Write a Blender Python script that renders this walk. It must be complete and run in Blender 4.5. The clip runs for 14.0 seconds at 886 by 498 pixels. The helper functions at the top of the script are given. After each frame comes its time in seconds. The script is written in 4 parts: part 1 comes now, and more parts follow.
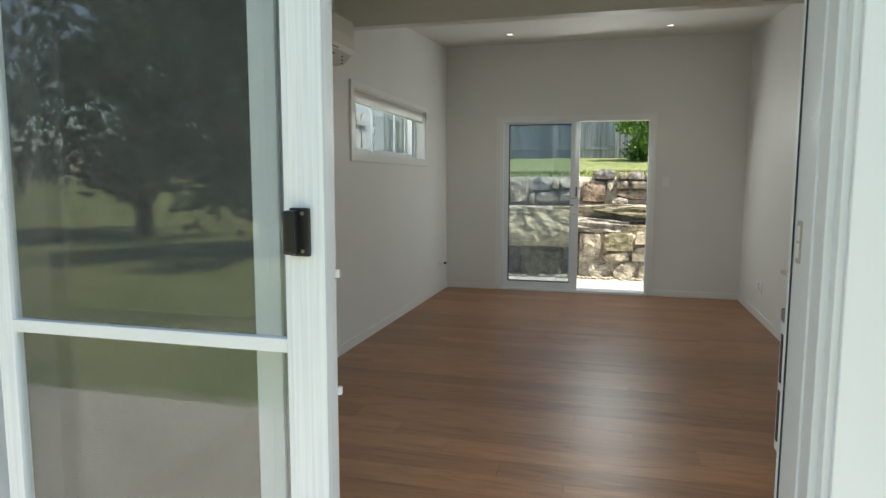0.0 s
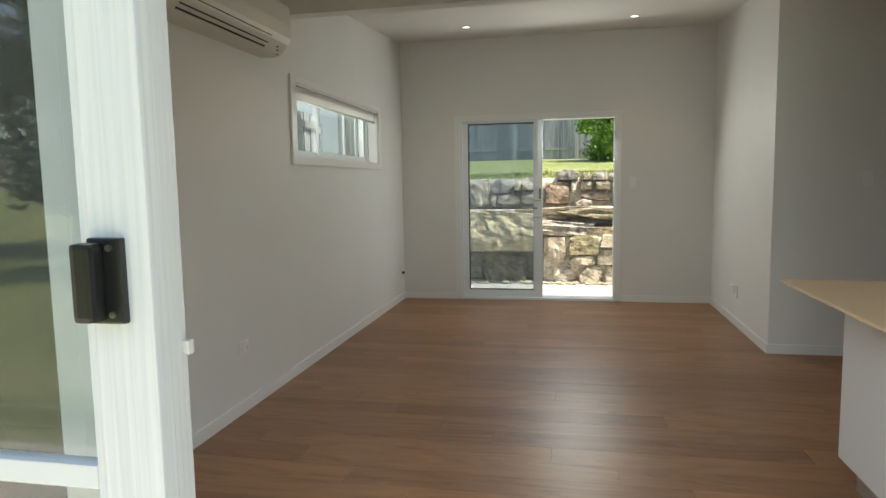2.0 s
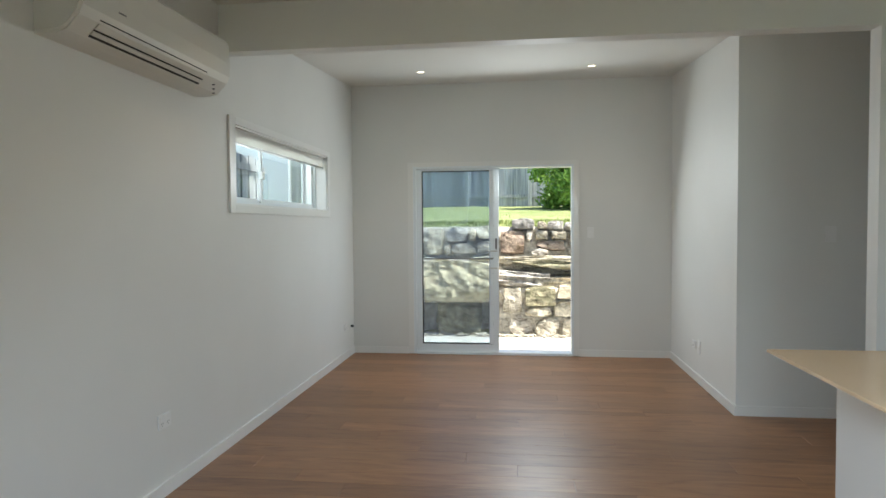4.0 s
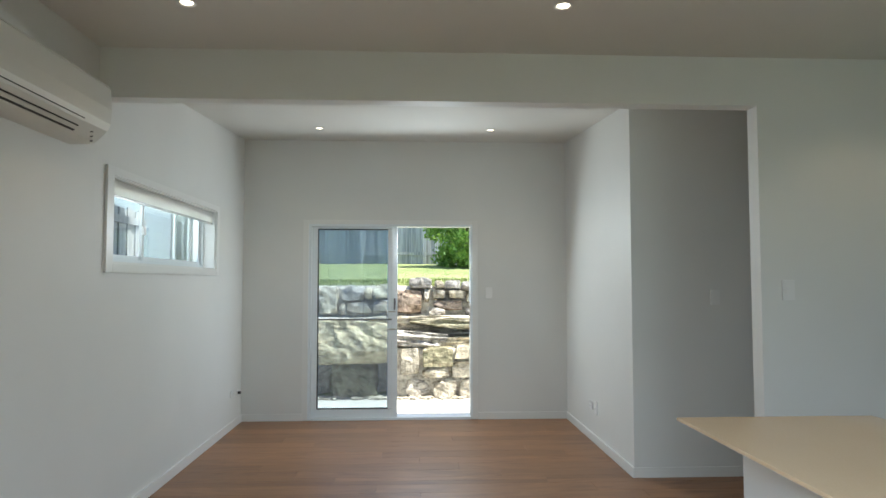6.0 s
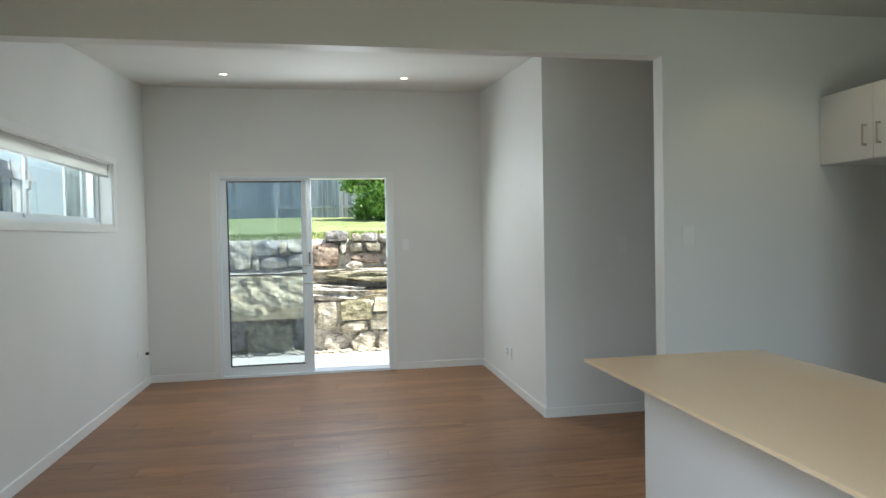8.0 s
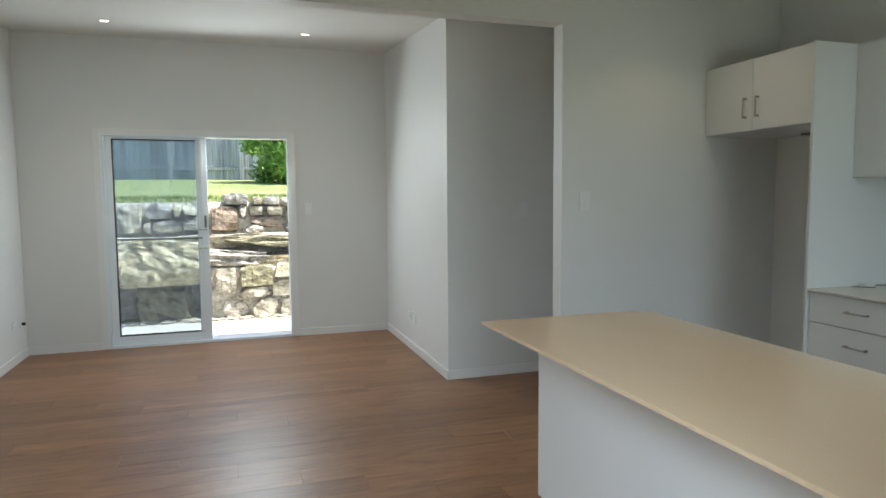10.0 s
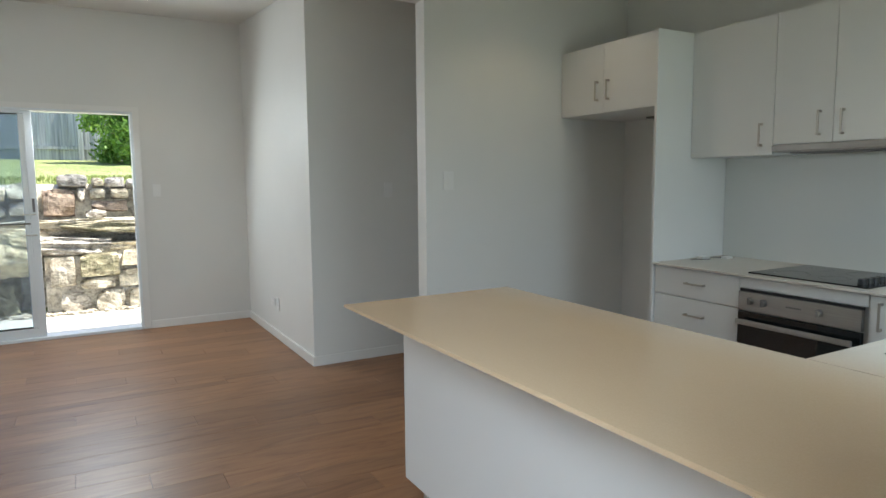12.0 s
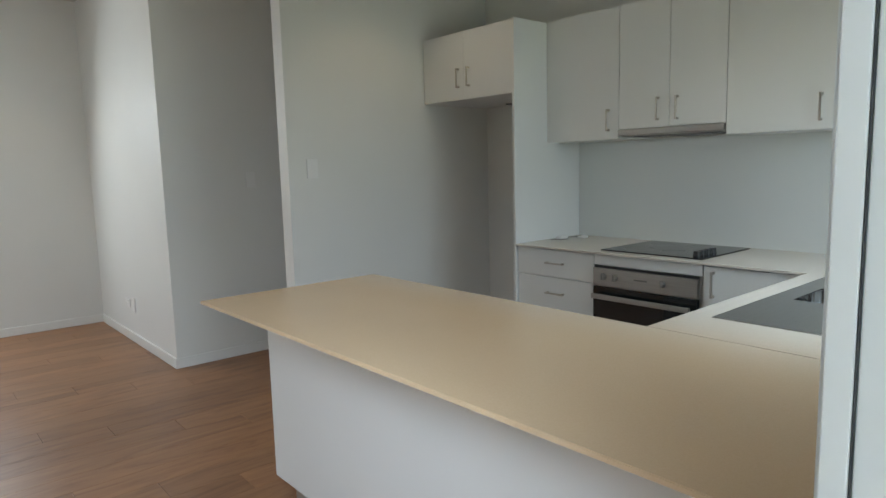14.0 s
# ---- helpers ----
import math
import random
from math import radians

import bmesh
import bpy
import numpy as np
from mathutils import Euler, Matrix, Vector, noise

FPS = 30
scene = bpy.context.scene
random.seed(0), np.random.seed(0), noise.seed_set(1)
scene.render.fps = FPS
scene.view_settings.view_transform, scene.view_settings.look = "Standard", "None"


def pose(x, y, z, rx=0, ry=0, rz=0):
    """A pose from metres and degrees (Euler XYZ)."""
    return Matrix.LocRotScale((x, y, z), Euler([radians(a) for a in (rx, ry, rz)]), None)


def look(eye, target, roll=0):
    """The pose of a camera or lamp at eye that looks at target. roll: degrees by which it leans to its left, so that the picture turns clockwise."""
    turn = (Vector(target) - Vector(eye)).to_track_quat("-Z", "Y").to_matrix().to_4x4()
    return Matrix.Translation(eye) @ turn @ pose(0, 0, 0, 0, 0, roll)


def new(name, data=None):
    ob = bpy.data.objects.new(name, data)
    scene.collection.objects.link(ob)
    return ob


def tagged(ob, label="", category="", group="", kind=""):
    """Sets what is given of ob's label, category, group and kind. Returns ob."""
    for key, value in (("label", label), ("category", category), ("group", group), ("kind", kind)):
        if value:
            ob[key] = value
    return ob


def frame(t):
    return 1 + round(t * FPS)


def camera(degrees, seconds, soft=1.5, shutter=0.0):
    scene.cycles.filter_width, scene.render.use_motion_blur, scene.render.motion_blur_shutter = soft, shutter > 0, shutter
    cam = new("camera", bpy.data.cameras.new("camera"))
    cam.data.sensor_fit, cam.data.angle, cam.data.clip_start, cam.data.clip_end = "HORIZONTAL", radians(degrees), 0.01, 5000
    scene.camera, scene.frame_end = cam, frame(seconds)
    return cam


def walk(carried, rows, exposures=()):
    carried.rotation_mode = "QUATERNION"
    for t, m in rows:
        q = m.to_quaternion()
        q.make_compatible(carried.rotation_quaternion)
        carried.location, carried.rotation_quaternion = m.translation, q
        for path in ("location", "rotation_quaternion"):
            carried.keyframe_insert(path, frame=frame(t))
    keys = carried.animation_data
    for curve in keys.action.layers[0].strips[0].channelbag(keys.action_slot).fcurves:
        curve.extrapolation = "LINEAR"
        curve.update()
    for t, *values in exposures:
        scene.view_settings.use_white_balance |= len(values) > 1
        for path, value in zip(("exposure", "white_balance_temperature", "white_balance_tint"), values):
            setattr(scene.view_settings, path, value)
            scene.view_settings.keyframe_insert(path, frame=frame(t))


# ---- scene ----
cam = camera(69.3, 14.0)
PATH = [
    (0, (0.387, -0.5, 1.35), (-0.122, 1.422, 1.132), 0.1),
    (0.5, (0.392, -0.408, 1.351), (-0.112, 1.516, 1.14), 0.0),
    (1, (0.38, -0.277, 1.344), (-0.089, 1.656, 1.129), -0.2),
    (1.5, (0.354, -0.152, 1.344), (-0.073, 1.79, 1.125), -0.5),
    (2, (0.302, -0.018, 1.347), (-0.089, 1.933, 1.14), -1.0),
    (4.5, (0.212, 0.371, 1.419), (0.04, 2.363, 1.394), -0.4),
    (5, (0.173, 0.409, 1.438), (0.092, 2.407, 1.463), -0.6),
    (5.5, (0.165, 0.443, 1.435), (0.165, 2.442, 1.514), -0.2),
    (6, (0.158, 0.468, 1.436), (0.25, 2.463, 1.538), -0.0),
    (6.5, (0.167, 0.473, 1.434), (0.32, 2.464, 1.545), -0.2),
    (7, (0.178, 0.477, 1.44), (0.403, 2.462, 1.537), -0.7),
    (7.5, (0.179, 0.487, 1.439), (0.471, 2.465, 1.47), -1.1),
    (8, (0.191, 0.505, 1.426), (0.532, 2.475, 1.378), -1.1),
    (10.5, (0.245, 0.54, 1.414), (0.952, 2.403, 1.243), -0.3),
    (11, (0.261, 0.563, 1.41), (1.062, 2.387, 1.232), -0.2),
    (11.5, (0.284, 0.571, 1.405), (1.167, 2.356, 1.218), -0.2),
    (12, (0.298, 0.591, 1.394), (1.28, 2.32, 1.179), -0.5),
    (12.5, (0.318, 0.587, 1.391), (1.372, 2.269, 1.147), -1.0),
    (13, (0.328, 0.592, 1.387), (1.474, 2.21, 1.123), -1.5),
    (13.5, (0.34, 0.585, 1.385), (1.559, 2.148, 1.117), -1.8),
    (14, (0.348, 0.575, 1.384), (1.64, 2.08, 1.127), -1.5),
]
EXPOSURES = [(0, 0.82, 7200, 8), (2.0, 1.05, 7600, 9), (4.5, 1.5, 6600, 7), (8.0, 1.5, 6500, 6), (14, 1.6, 6700, 9)]
walk(cam, [(t, look(eye, target, roll)) for t, eye, target, roll in PATH], EXPOSURES)

# world, sun and daylight
world = bpy.data.worlds.new("world")
scene.world = world
world.use_nodes = True
wnt = world.node_tree
sky = wnt.nodes.new("ShaderNodeTexSky")
sky.sky_type = "NISHITA"
sky.sun_disc = False
SUN_DIR = Vector((0.42, -0.06, 0.905)).normalized()
sky.sun_elevation = math.asin(SUN_DIR.z)
sky.sun_rotation = math.atan2(SUN_DIR.x, SUN_DIR.y)
wnt.links.new(sky.outputs[0], wnt.nodes["Background"].inputs[0])
wnt.nodes["Background"].inputs[1].default_value = 0.15
sun = new("sun", bpy.data.lights.new("sun", "SUN"))
sun.data.energy, sun.data.angle, sun.data.color = 5.0, radians(0.5), (1.0, 0.95, 0.87)
sun.matrix_world = look(SUN_DIR * 30, (0, 0, 0))


def daylight(name, centre, toward, width, height, watts, color, spread=180):
    ob = new(name, bpy.data.lights.new(name, "AREA"))
    ob.data.shape, ob.data.size, ob.data.size_y = "RECTANGLE", width, height
    ob.data.energy, ob.data.color, ob.data.spread = watts, color, radians(spread)
    ob.matrix_world = look(centre, toward)
    return ob


# added lamp hanging inside the room, stands in for the doorway's sky light
daylight("daylight_entry", (0.24, 1.00, 1.56), (0.24, 2.20, 0.35), 0.66, 0.66, 8.0, (0.67, 0.83, 1.0), 125)
# added strip under the door head, brightens the back room
daylight("daylight_back_door", (0.38, 7.255, 1.98), (0.0, 5.0, 0.90), 0.56, 0.03, 10.5, (0.82, 0.92, 1.0))
daylight("daylight_window", (-1.86, 5.33, 1.95), (-0.8, 5.33, 1.40), 2.0, 0.6, 5.0, (0.90, 0.96, 1.0))
daylight("daylight_kitchen", (2.80, 0.70, 1.56), (2.7, 2.2, 0.5), 1.1, 0.8, 3.4, (0.76, 0.91, 1.0), 125)


# ---- materials ----
def mat(name, base=(0.8, 0.8, 0.8), rough=0.5, metal=0.0, spec=0.5):
    m = bpy.data.materials.new(name)
    m.use_nodes = True
    b = m.node_tree.nodes["Principled BSDF"]
    b.inputs["Base Color"].default_value = (*base, 1)
    b.inputs["Roughness"].default_value = rough
    b.inputs["Metallic"].default_value = metal
    b.inputs["Specular IOR Level"].default_value = spec
    return m


def nodes_of(m):
    nt = m.node_tree
    return nt, nt.nodes, nt.links, nt.nodes["Principled BSDF"]


def coords(m, scale=(1, 1, 1), space="Object"):
    nt, n, l, b = nodes_of(m)
    if space == "World":
        src = n.new("ShaderNodeNewGeometry").outputs["Position"]
    else:
        src = n.new("ShaderNodeTexCoord").outputs[space]
    mp = n.new("ShaderNodeMapping")
    mp.inputs["Scale"].default_value = scale
    l.new(src, mp.inputs["Vector"])
    return mp.outputs[0]


def noise_node(m, vec, scale, detail=4.0, rough=0.55, distort=0.0):
    nt, n, l, b = nodes_of(m)
    t = n.new("ShaderNodeTexNoise")
    t.inputs["Scale"].default_value = scale
    t.inputs["Detail"].default_value = detail
    t.inputs["Roughness"].default_value = rough
    t.inputs["Distortion"].default_value = distort
    l.new(vec, t.inputs["Vector"])
    return t.outputs["Fac"]


def ramp(m, fac, stops):
    nt, n, l, b = nodes_of(m)
    r = n.new("ShaderNodeValToRGB")
    e = r.color_ramp.elements
    while len(e) < len(stops):
        e.new(0.5)
    for el, (p, c) in zip(e, stops):
        el.position, el.color = p, (*c, 1)
    l.new(fac, r.inputs[0])
    return r.outputs[0]


def mix(m, fac, a, b2, mode="MIX"):
    nt, n, l, b = nodes_of(m)
    x = n.new("ShaderNodeMix")
    x.data_type, x.blend_type = "RGBA", mode
    for sock, v in ((x.inputs[0], fac), (x.inputs[6], a), (x.inputs[7], b2)):
        if isinstance(v, (int, float)):
            sock.default_value = v
        elif isinstance(v, tuple):
            sock.default_value = (*v, 1)
        else:
            l.new(v, sock)
    return x.outputs[2]


def bump(m, height, strength=0.2, distance=0.01):
    nt, n, l, b = nodes_of(m)
    x = n.new("ShaderNodeBump")
    x.inputs["Strength"].default_value, x.inputs["Distance"].default_value = strength, distance
    l.new(height, x.inputs["Height"])
    l.new(x.outputs[0], b.inputs["Normal"])


def painted(name, base, rough=0.6, var=0.04, bumpy=0.06):
    m = mat(name, base, rough)
    nt, n, l, b = nodes_of(m)
    v = coords(m, space="World")
    big = noise_node(m, v, 0.9, 3)
    dark = tuple(c * (1 - var) for c in base)
    l.new(ramp(m, big, [(0.35, dark), (0.65, base)]), b.inputs["Base Color"])
    fine = noise_node(m, v, 220, 3)
    bump(m, fine, bumpy, 0.002)
    return m


M_WALL = painted("wall_paint", (0.78, 0.78, 0.757), 0.55)
M_CEIL = painted("ceiling_paint", (0.74, 0.73, 0.69), 0.8)
M_TRIM = painted("trim_enamel", (0.82, 0.82, 0.80), 0.3, 0.02, 0.02)
M_ALU = painted("white_powder_coat", (0.81, 0.86, 0.89), 0.32, 0.04, 0.05)
M_CAB = painted("cabinet_laminate", (0.78, 0.785, 0.775), 0.38, 0.02, 0.02)
M_OUTWALL = painted("outside_render", (0.78, 0.85, 0.91), 0.6, 0.05, 0.2)
# shade of the gap beside the entry panel's stile, as a grey paint
M_GAP_SHADE = painted("gap_shade_grey", (0.30, 0.33, 0.34), 0.45)
M_PLASTIC = mat("white_plastic", (0.82, 0.82, 0.81), 0.35)
M_ACBODY = painted("air_conditioner_plastic", (0.70, 0.69, 0.645), 0.35, 0.03, 0.01)
M_BLACK = mat("black_plastic", (0.015, 0.016, 0.018), 0.32)
M_GREYPL = mat("grey_plastic", (0.16, 0.16, 0.16), 0.4)
M_GASKET = mat("rubber_gasket", (0.03, 0.032, 0.036), 0.7)
M_DARKSLOT = mat("vent_dark", (0.03, 0.028, 0.025), 0.7)


def streaked_alu():
    m = mat("weathered_powder_coat", (0.8, 0.82, 0.82), 0.35)
    nt, n, l, b = nodes_of(m)
    v = coords(m, (140, 140, 3.0), "World")
    f = noise_node(m, v, 1.0, 3)
    l.new(ramp(m, f, [(0.35, (0.72, 0.79, 0.84)), (0.6, (0.83, 0.88, 0.91))]), b.inputs["Base Color"])
    return m


M_ALU_OLD = streaked_alu()


def brushed(name, base, rough, axis):
    m = mat(name, base, rough, 1.0)
    nt, n, l, b = nodes_of(m)
    v = coords(m, axis, "World")
    f = noise_node(m, v, 1.0, 3)
    l.new(ramp(m, f, [(0.3, tuple(c * 0.85 for c in base)), (0.7, base)]), b.inputs["Base Color"])
    bump(m, f, 0.05, 0.001)
    return m


M_STEEL = brushed("brushed_steel", (0.42, 0.405, 0.385), 0.42, (6, 6, 400))
M_SINK = brushed("sink_steel", (0.40, 0.41, 0.42), 0.13, (8, 300, 8))
M_NICKEL = mat("satin_nickel", (0.50, 0.47, 0.43), 0.3, 1.0)
M_KICK = brushed("kickboard_metal", (0.55, 0.55, 0.55), 0.35, (5, 5, 300))
M_BGLASS = mat("black_ceramic_glass", (0.008, 0.008, 0.009), 0.10, 0.0, 0.14)
M_OVGLASS = mat("oven_glass", (0.010, 0.012, 0.013), 0.05)
M_SPLASH = painted("splashback_panel", (0.72, 0.74, 0.73), 0.18, 0.02, 0.01)


def glass(name, tint, gloss=1.0, haze=0.0, haze_color=(0.7, 0.75, 0.75)):
    """Thin clear glass: a mirror after Schlick over a tinted see-through pane, with a pale haze mixed in."""
    m = bpy.data.materials.new(name)
    m.use_nodes = True
    nt = m.node_tree
    n, l = nt.nodes, nt.links
    n.clear()
    out = n.new("ShaderNodeOutputMaterial")
    tr = n.new("ShaderNodeBsdfTransparent")
    tr.inputs[0].default_value = (*tint, 1)
    gl = n.new("ShaderNodeBsdfGlossy")
    gl.inputs["Roughness"].default_value = 0.01
    lw = n.new("ShaderNodeLayerWeight")
    lw.inputs[0].default_value = 0.5
    pw = n.new("ShaderNodeMath")
    pw.operation = "POWER"
    pw.inputs[1].default_value = 5.0
    mu = n.new("ShaderNodeMath")
    mu.operation, mu.use_clamp = "MULTIPLY_ADD", True
    mu.inputs[1].default_value, mu.inputs[2].default_value = 0.9, 0.042 * gloss
    mx = n.new("ShaderNodeMixShader")
    l.new(lw.outputs["Facing"], pw.inputs[0])
    l.new(pw.outputs[0], mu.inputs[0])
    l.new(mu.outputs[0], mx.inputs[0])
    base = tr.outputs[0]
    if haze > 0:
        df = n.new("ShaderNodeBsdfDiffuse")
        tl = n.new("ShaderNodeBsdfTranslucent")
        df.inputs[0].default_value = tl.inputs[0].default_value = (*haze_color, 1)
        m1, m2 = n.new("ShaderNodeMixShader"), n.new("ShaderNodeMixShader")
        m1.inputs[0].default_value, m2.inputs[0].default_value = 0.5, haze
        l.new(df.outputs[0], m1.inputs[1])
        l.new(tl.outputs[0], m1.inputs[2])
        l.new(base, m2.inputs[1])
        l.new(m1.outputs[0], m2.inputs[2])
        base = m2.outputs[0]
    l.new(base, mx.inputs[1])
    l.new(gl.outputs[0], mx.inputs[2])
    l.new(mx.outputs[0], out.inputs[0])
    return m


M_GLASS = glass("clear_glass", (0.93, 0.96, 0.95))
# the haze paints a pale veil of reflected room light over this pane
M_TINT = glass("tinted_glass", (0.77, 0.83, 0.90), 1.3, 0.07, (0.70, 0.76, 0.84))
M_ENTRYGLASS = glass("entry_door_glass", (0.93, 0.95, 0.95), 1.6, 0.02, (0.45, 0.5, 0.5))
# grey haze mixed in, hides the room behind this pane
M_SCREENGLASS = glass("hazy_entry_glass", (0.40, 0.42, 0.43), 1.6, 0.26, (0.30, 0.33, 0.34))


def wood_floor():
    m = mat("oak_plank", (0.3, 0.16, 0.09), 0.3, 0.0, 0.5)
    nt, n, l, b = nodes_of(m)
    info = n.new("ShaderNodeObjectInfo")
    geo = n.new("ShaderNodeNewGeometry")
    off = n.new("ShaderNodeVectorMath")
    off.operation = "MULTIPLY_ADD"
    comb = n.new("ShaderNodeCombineXYZ")
    for i in range(3):
        l.new(info.outputs["Random"], comb.inputs[i])
    l.new(comb.outputs[0], off.inputs[0])
    off.inputs[1].default_value = (37.0, 53.0, 11.0)
    l.new(geo.outputs["Position"], off.inputs[2])
    mp = n.new("ShaderNodeMapping")
    mp.inputs["Scale"].default_value = (0.8, 4.5, 1.0)
    l.new(off.outputs[0], mp.inputs["Vector"])
    grain = noise_node(m, mp.outputs[0], 1.9, 6, 0.62, 2.0)
    mp2 = n.new("ShaderNodeMapping")
    mp2.inputs["Scale"].default_value = (6.0, 130.0, 1.0)
    l.new(off.outputs[0], mp2.inputs["Vector"])
    fine = noise_node(m, mp2.outputs[0], 1.0, 3)
    broad = ramp(m, grain, [(0.28, (0.190, 0.083, 0.036)), (0.46, (0.285, 0.140, 0.068)), (0.74, (0.375, 0.197, 0.098))])
    tone = ramp(m, info.outputs["Random"], [(0.0, (0.80, 0.77, 0.75)), (0.5, (1, 1, 1)), (1.0, (1.15, 1.12, 1.08))])
    c = mix(m, 1.0, broad, tone, "MULTIPLY")
    streak = ramp(m, fine, [(0.35, (0.93, 0.92, 0.91)), (0.6, (1, 1, 1))])
    c = mix(m, 1.0, c, streak, "MULTIPLY")
    l.new(c, b.inputs["Base Color"])
    rr = n.new("ShaderNodeMapRange")
    rr.inputs["To Min"].default_value, rr.inputs["To Max"].default_value = 0.33, 0.47
    l.new(grain, rr.inputs[0])
    l.new(rr.outputs[0], b.inputs["Roughness"])
    bump(m, fine, 0.04, 0.001)
    return m


M_WOOD = wood_floor()
M_SUBFLOOR = mat("plank_joint", (0.09, 0.05, 0.03), 0.7)


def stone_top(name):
    m = mat(name, (0.69, 0.55, 0.38), 0.26)
    nt, n, l, b = nodes_of(m)
    v = coords(m, space="World")
    f = noise_node(m, v, 260, 2)
    g = noise_node(m, v, 1.4, 2)
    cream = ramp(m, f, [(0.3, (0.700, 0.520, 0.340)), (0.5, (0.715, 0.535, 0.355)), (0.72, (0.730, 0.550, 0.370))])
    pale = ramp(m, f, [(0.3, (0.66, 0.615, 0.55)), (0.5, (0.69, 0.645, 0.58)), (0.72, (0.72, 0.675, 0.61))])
    # warm-to-cool light painted into the stone colour, blended along x
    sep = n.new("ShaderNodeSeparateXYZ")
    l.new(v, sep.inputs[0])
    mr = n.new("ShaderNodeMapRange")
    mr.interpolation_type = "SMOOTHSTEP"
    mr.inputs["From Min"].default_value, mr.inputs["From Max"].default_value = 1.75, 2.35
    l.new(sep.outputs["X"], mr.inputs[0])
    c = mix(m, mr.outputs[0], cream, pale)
    c = mix(m, 1.0, c, ramp(m, g, [(0.35, (0.96, 0.96, 0.96)), (0.65, (1, 1, 1))]), "MULTIPLY")
    l.new(c, b.inputs["Base Color"])
    return m


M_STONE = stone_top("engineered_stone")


def blind_fabric():
    m = mat("blind_fabric", (0.86, 0.85, 0.82), 0.85)
    nt, n, l, b = nodes_of(m)
    f = noise_node(m, coords(m, (1, 40, 400), "World"), 1.0, 2)
    bump(m, f, 0.1, 0.001)
    tl = n.new("ShaderNodeBsdfTranslucent")
    tl.inputs[0].default_value = (0.92, 0.91, 0.88, 1)
    mx = n.new("ShaderNodeMixShader")
    mx.inputs[0].default_value = 0.55
    l.new(b.outputs[0], mx.inputs[1])
    l.new(tl.outputs[0], mx.inputs[2])
    l.new(mx.outputs[0], n["Material Output"].inputs[0])
    return m


M_BLIND = blind_fabric()


def rock(name, dark, mid, light, warm, strata=2.6):
    m = mat(name, mid, 0.9)
    nt, n, l, b = nodes_of(m)
    info = n.new("ShaderNodeObjectInfo")
    v = coords(m, (1, 1, strata), "World")
    a = noise_node(m, v, 4.0, 10, 0.7, 1.2)
    v2 = coords(m, (1, 1, 1), "World")
    f2 = noise_node(m, v2, 16, 8, 0.75)
    c = ramp(m, a, [(0.32, dark), (0.43, mid), (0.60, light), (0.74, warm)])
    c = mix(m, 1.0, c, ramp(m, f2, [(0.36, (0.42, 0.40, 0.37)), (0.50, (1.0, 0.99, 0.96)), (0.62, (1.2, 1.19, 1.15))]), "MULTIPLY")
    vo = n.new("ShaderNodeTexVoronoi")
    vo.feature = "DISTANCE_TO_EDGE"
    vo.inputs["Scale"].default_value = 6.5
    wv = n.new("ShaderNodeVectorMath")
    wv.operation = "ADD"
    nz = n.new("ShaderNodeTexNoise")
    nz.inputs["Scale"].default_value = 6.0
    l.new(v, nz.inputs["Vector"])
    l.new(v, wv.inputs[0])
    l.new(nz.outputs["Color"], wv.inputs[1])
    l.new(wv.outputs[0], vo.inputs["Vector"])
    crack = ramp(m, vo.outputs["Distance"], [(0.0, (0.28, 0.25, 0.21)), (0.045, (1, 1, 1))])
    c = mix(m, 0.55, c, crack, "MULTIPLY")
    tone = ramp(m, info.outputs["Random"], [(0.0, (0.70, 0.70, 0.72)), (0.5, (1, 1, 1)), (1.0, (1.18, 1.12, 1.02))])
    l.new(mix(m, 1.0, c, tone, "MULTIPLY"), b.inputs["Base Color"])
    hsum = mix(m, 0.5, a, f2, "ADD")
    bump(m, hsum, 0.7, 0.03)
    return m


M_ROCK = rock("sandstone", (0.26, 0.22, 0.17), (0.50, 0.45, 0.36), (0.72, 0.67, 0.56), (0.58, 0.47, 0.33))
M_ROCKG = rock("grey_sandstone", (0.16, 0.15, 0.14), (0.38, 0.36, 0.34), (0.62, 0.60, 0.57), (0.42, 0.36, 0.28))
M_ROCKR = rock("iron_stained_sandstone", (0.10, 0.075, 0.06), (0.22, 0.165, 0.13), (0.38, 0.31, 0.26), (0.26, 0.17, 0.11))
M_ROCKM = rock("lichen_stained_sandstone", (0.10, 0.095, 0.06), (0.26, 0.25, 0.16), (0.50, 0.46, 0.33), (0.42, 0.28, 0.14))
M_BOULDER = rock("cream_boulder", (0.36, 0.28, 0.17), (0.60, 0.50, 0.33), (0.76, 0.67, 0.47), (0.64, 0.47, 0.27), 1.5)
M_MORTAR = rock("lime_mortar", (0.58, 0.54, 0.46), (0.72, 0.68, 0.59), (0.80, 0.77, 0.70), (0.68, 0.60, 0.47), 1.0)


def concrete():
    m = mat("concrete", (0.48, 0.46, 0.42), 0.85)
    nt, n, l, b = nodes_of(m)
    v = coords(m, space="World")
    a = noise_node(m, v, 1.5, 6)
    f = noise_node(m, v, 60, 4)
    c = ramp(m, a, [(0.3, (0.42, 0.40, 0.36)), (0.7, (0.56, 0.54, 0.49))])
    l.new(mix(m, 1.0, c, ramp(m, f, [(0.3, (0.85, 0.85, 0.85)), (0.6, (1, 1, 1))]), "MULTIPLY"), b.inputs["Base Color"])
    bump(m, f, 0.3, 0.004)
    return m


M_CONC = concrete()


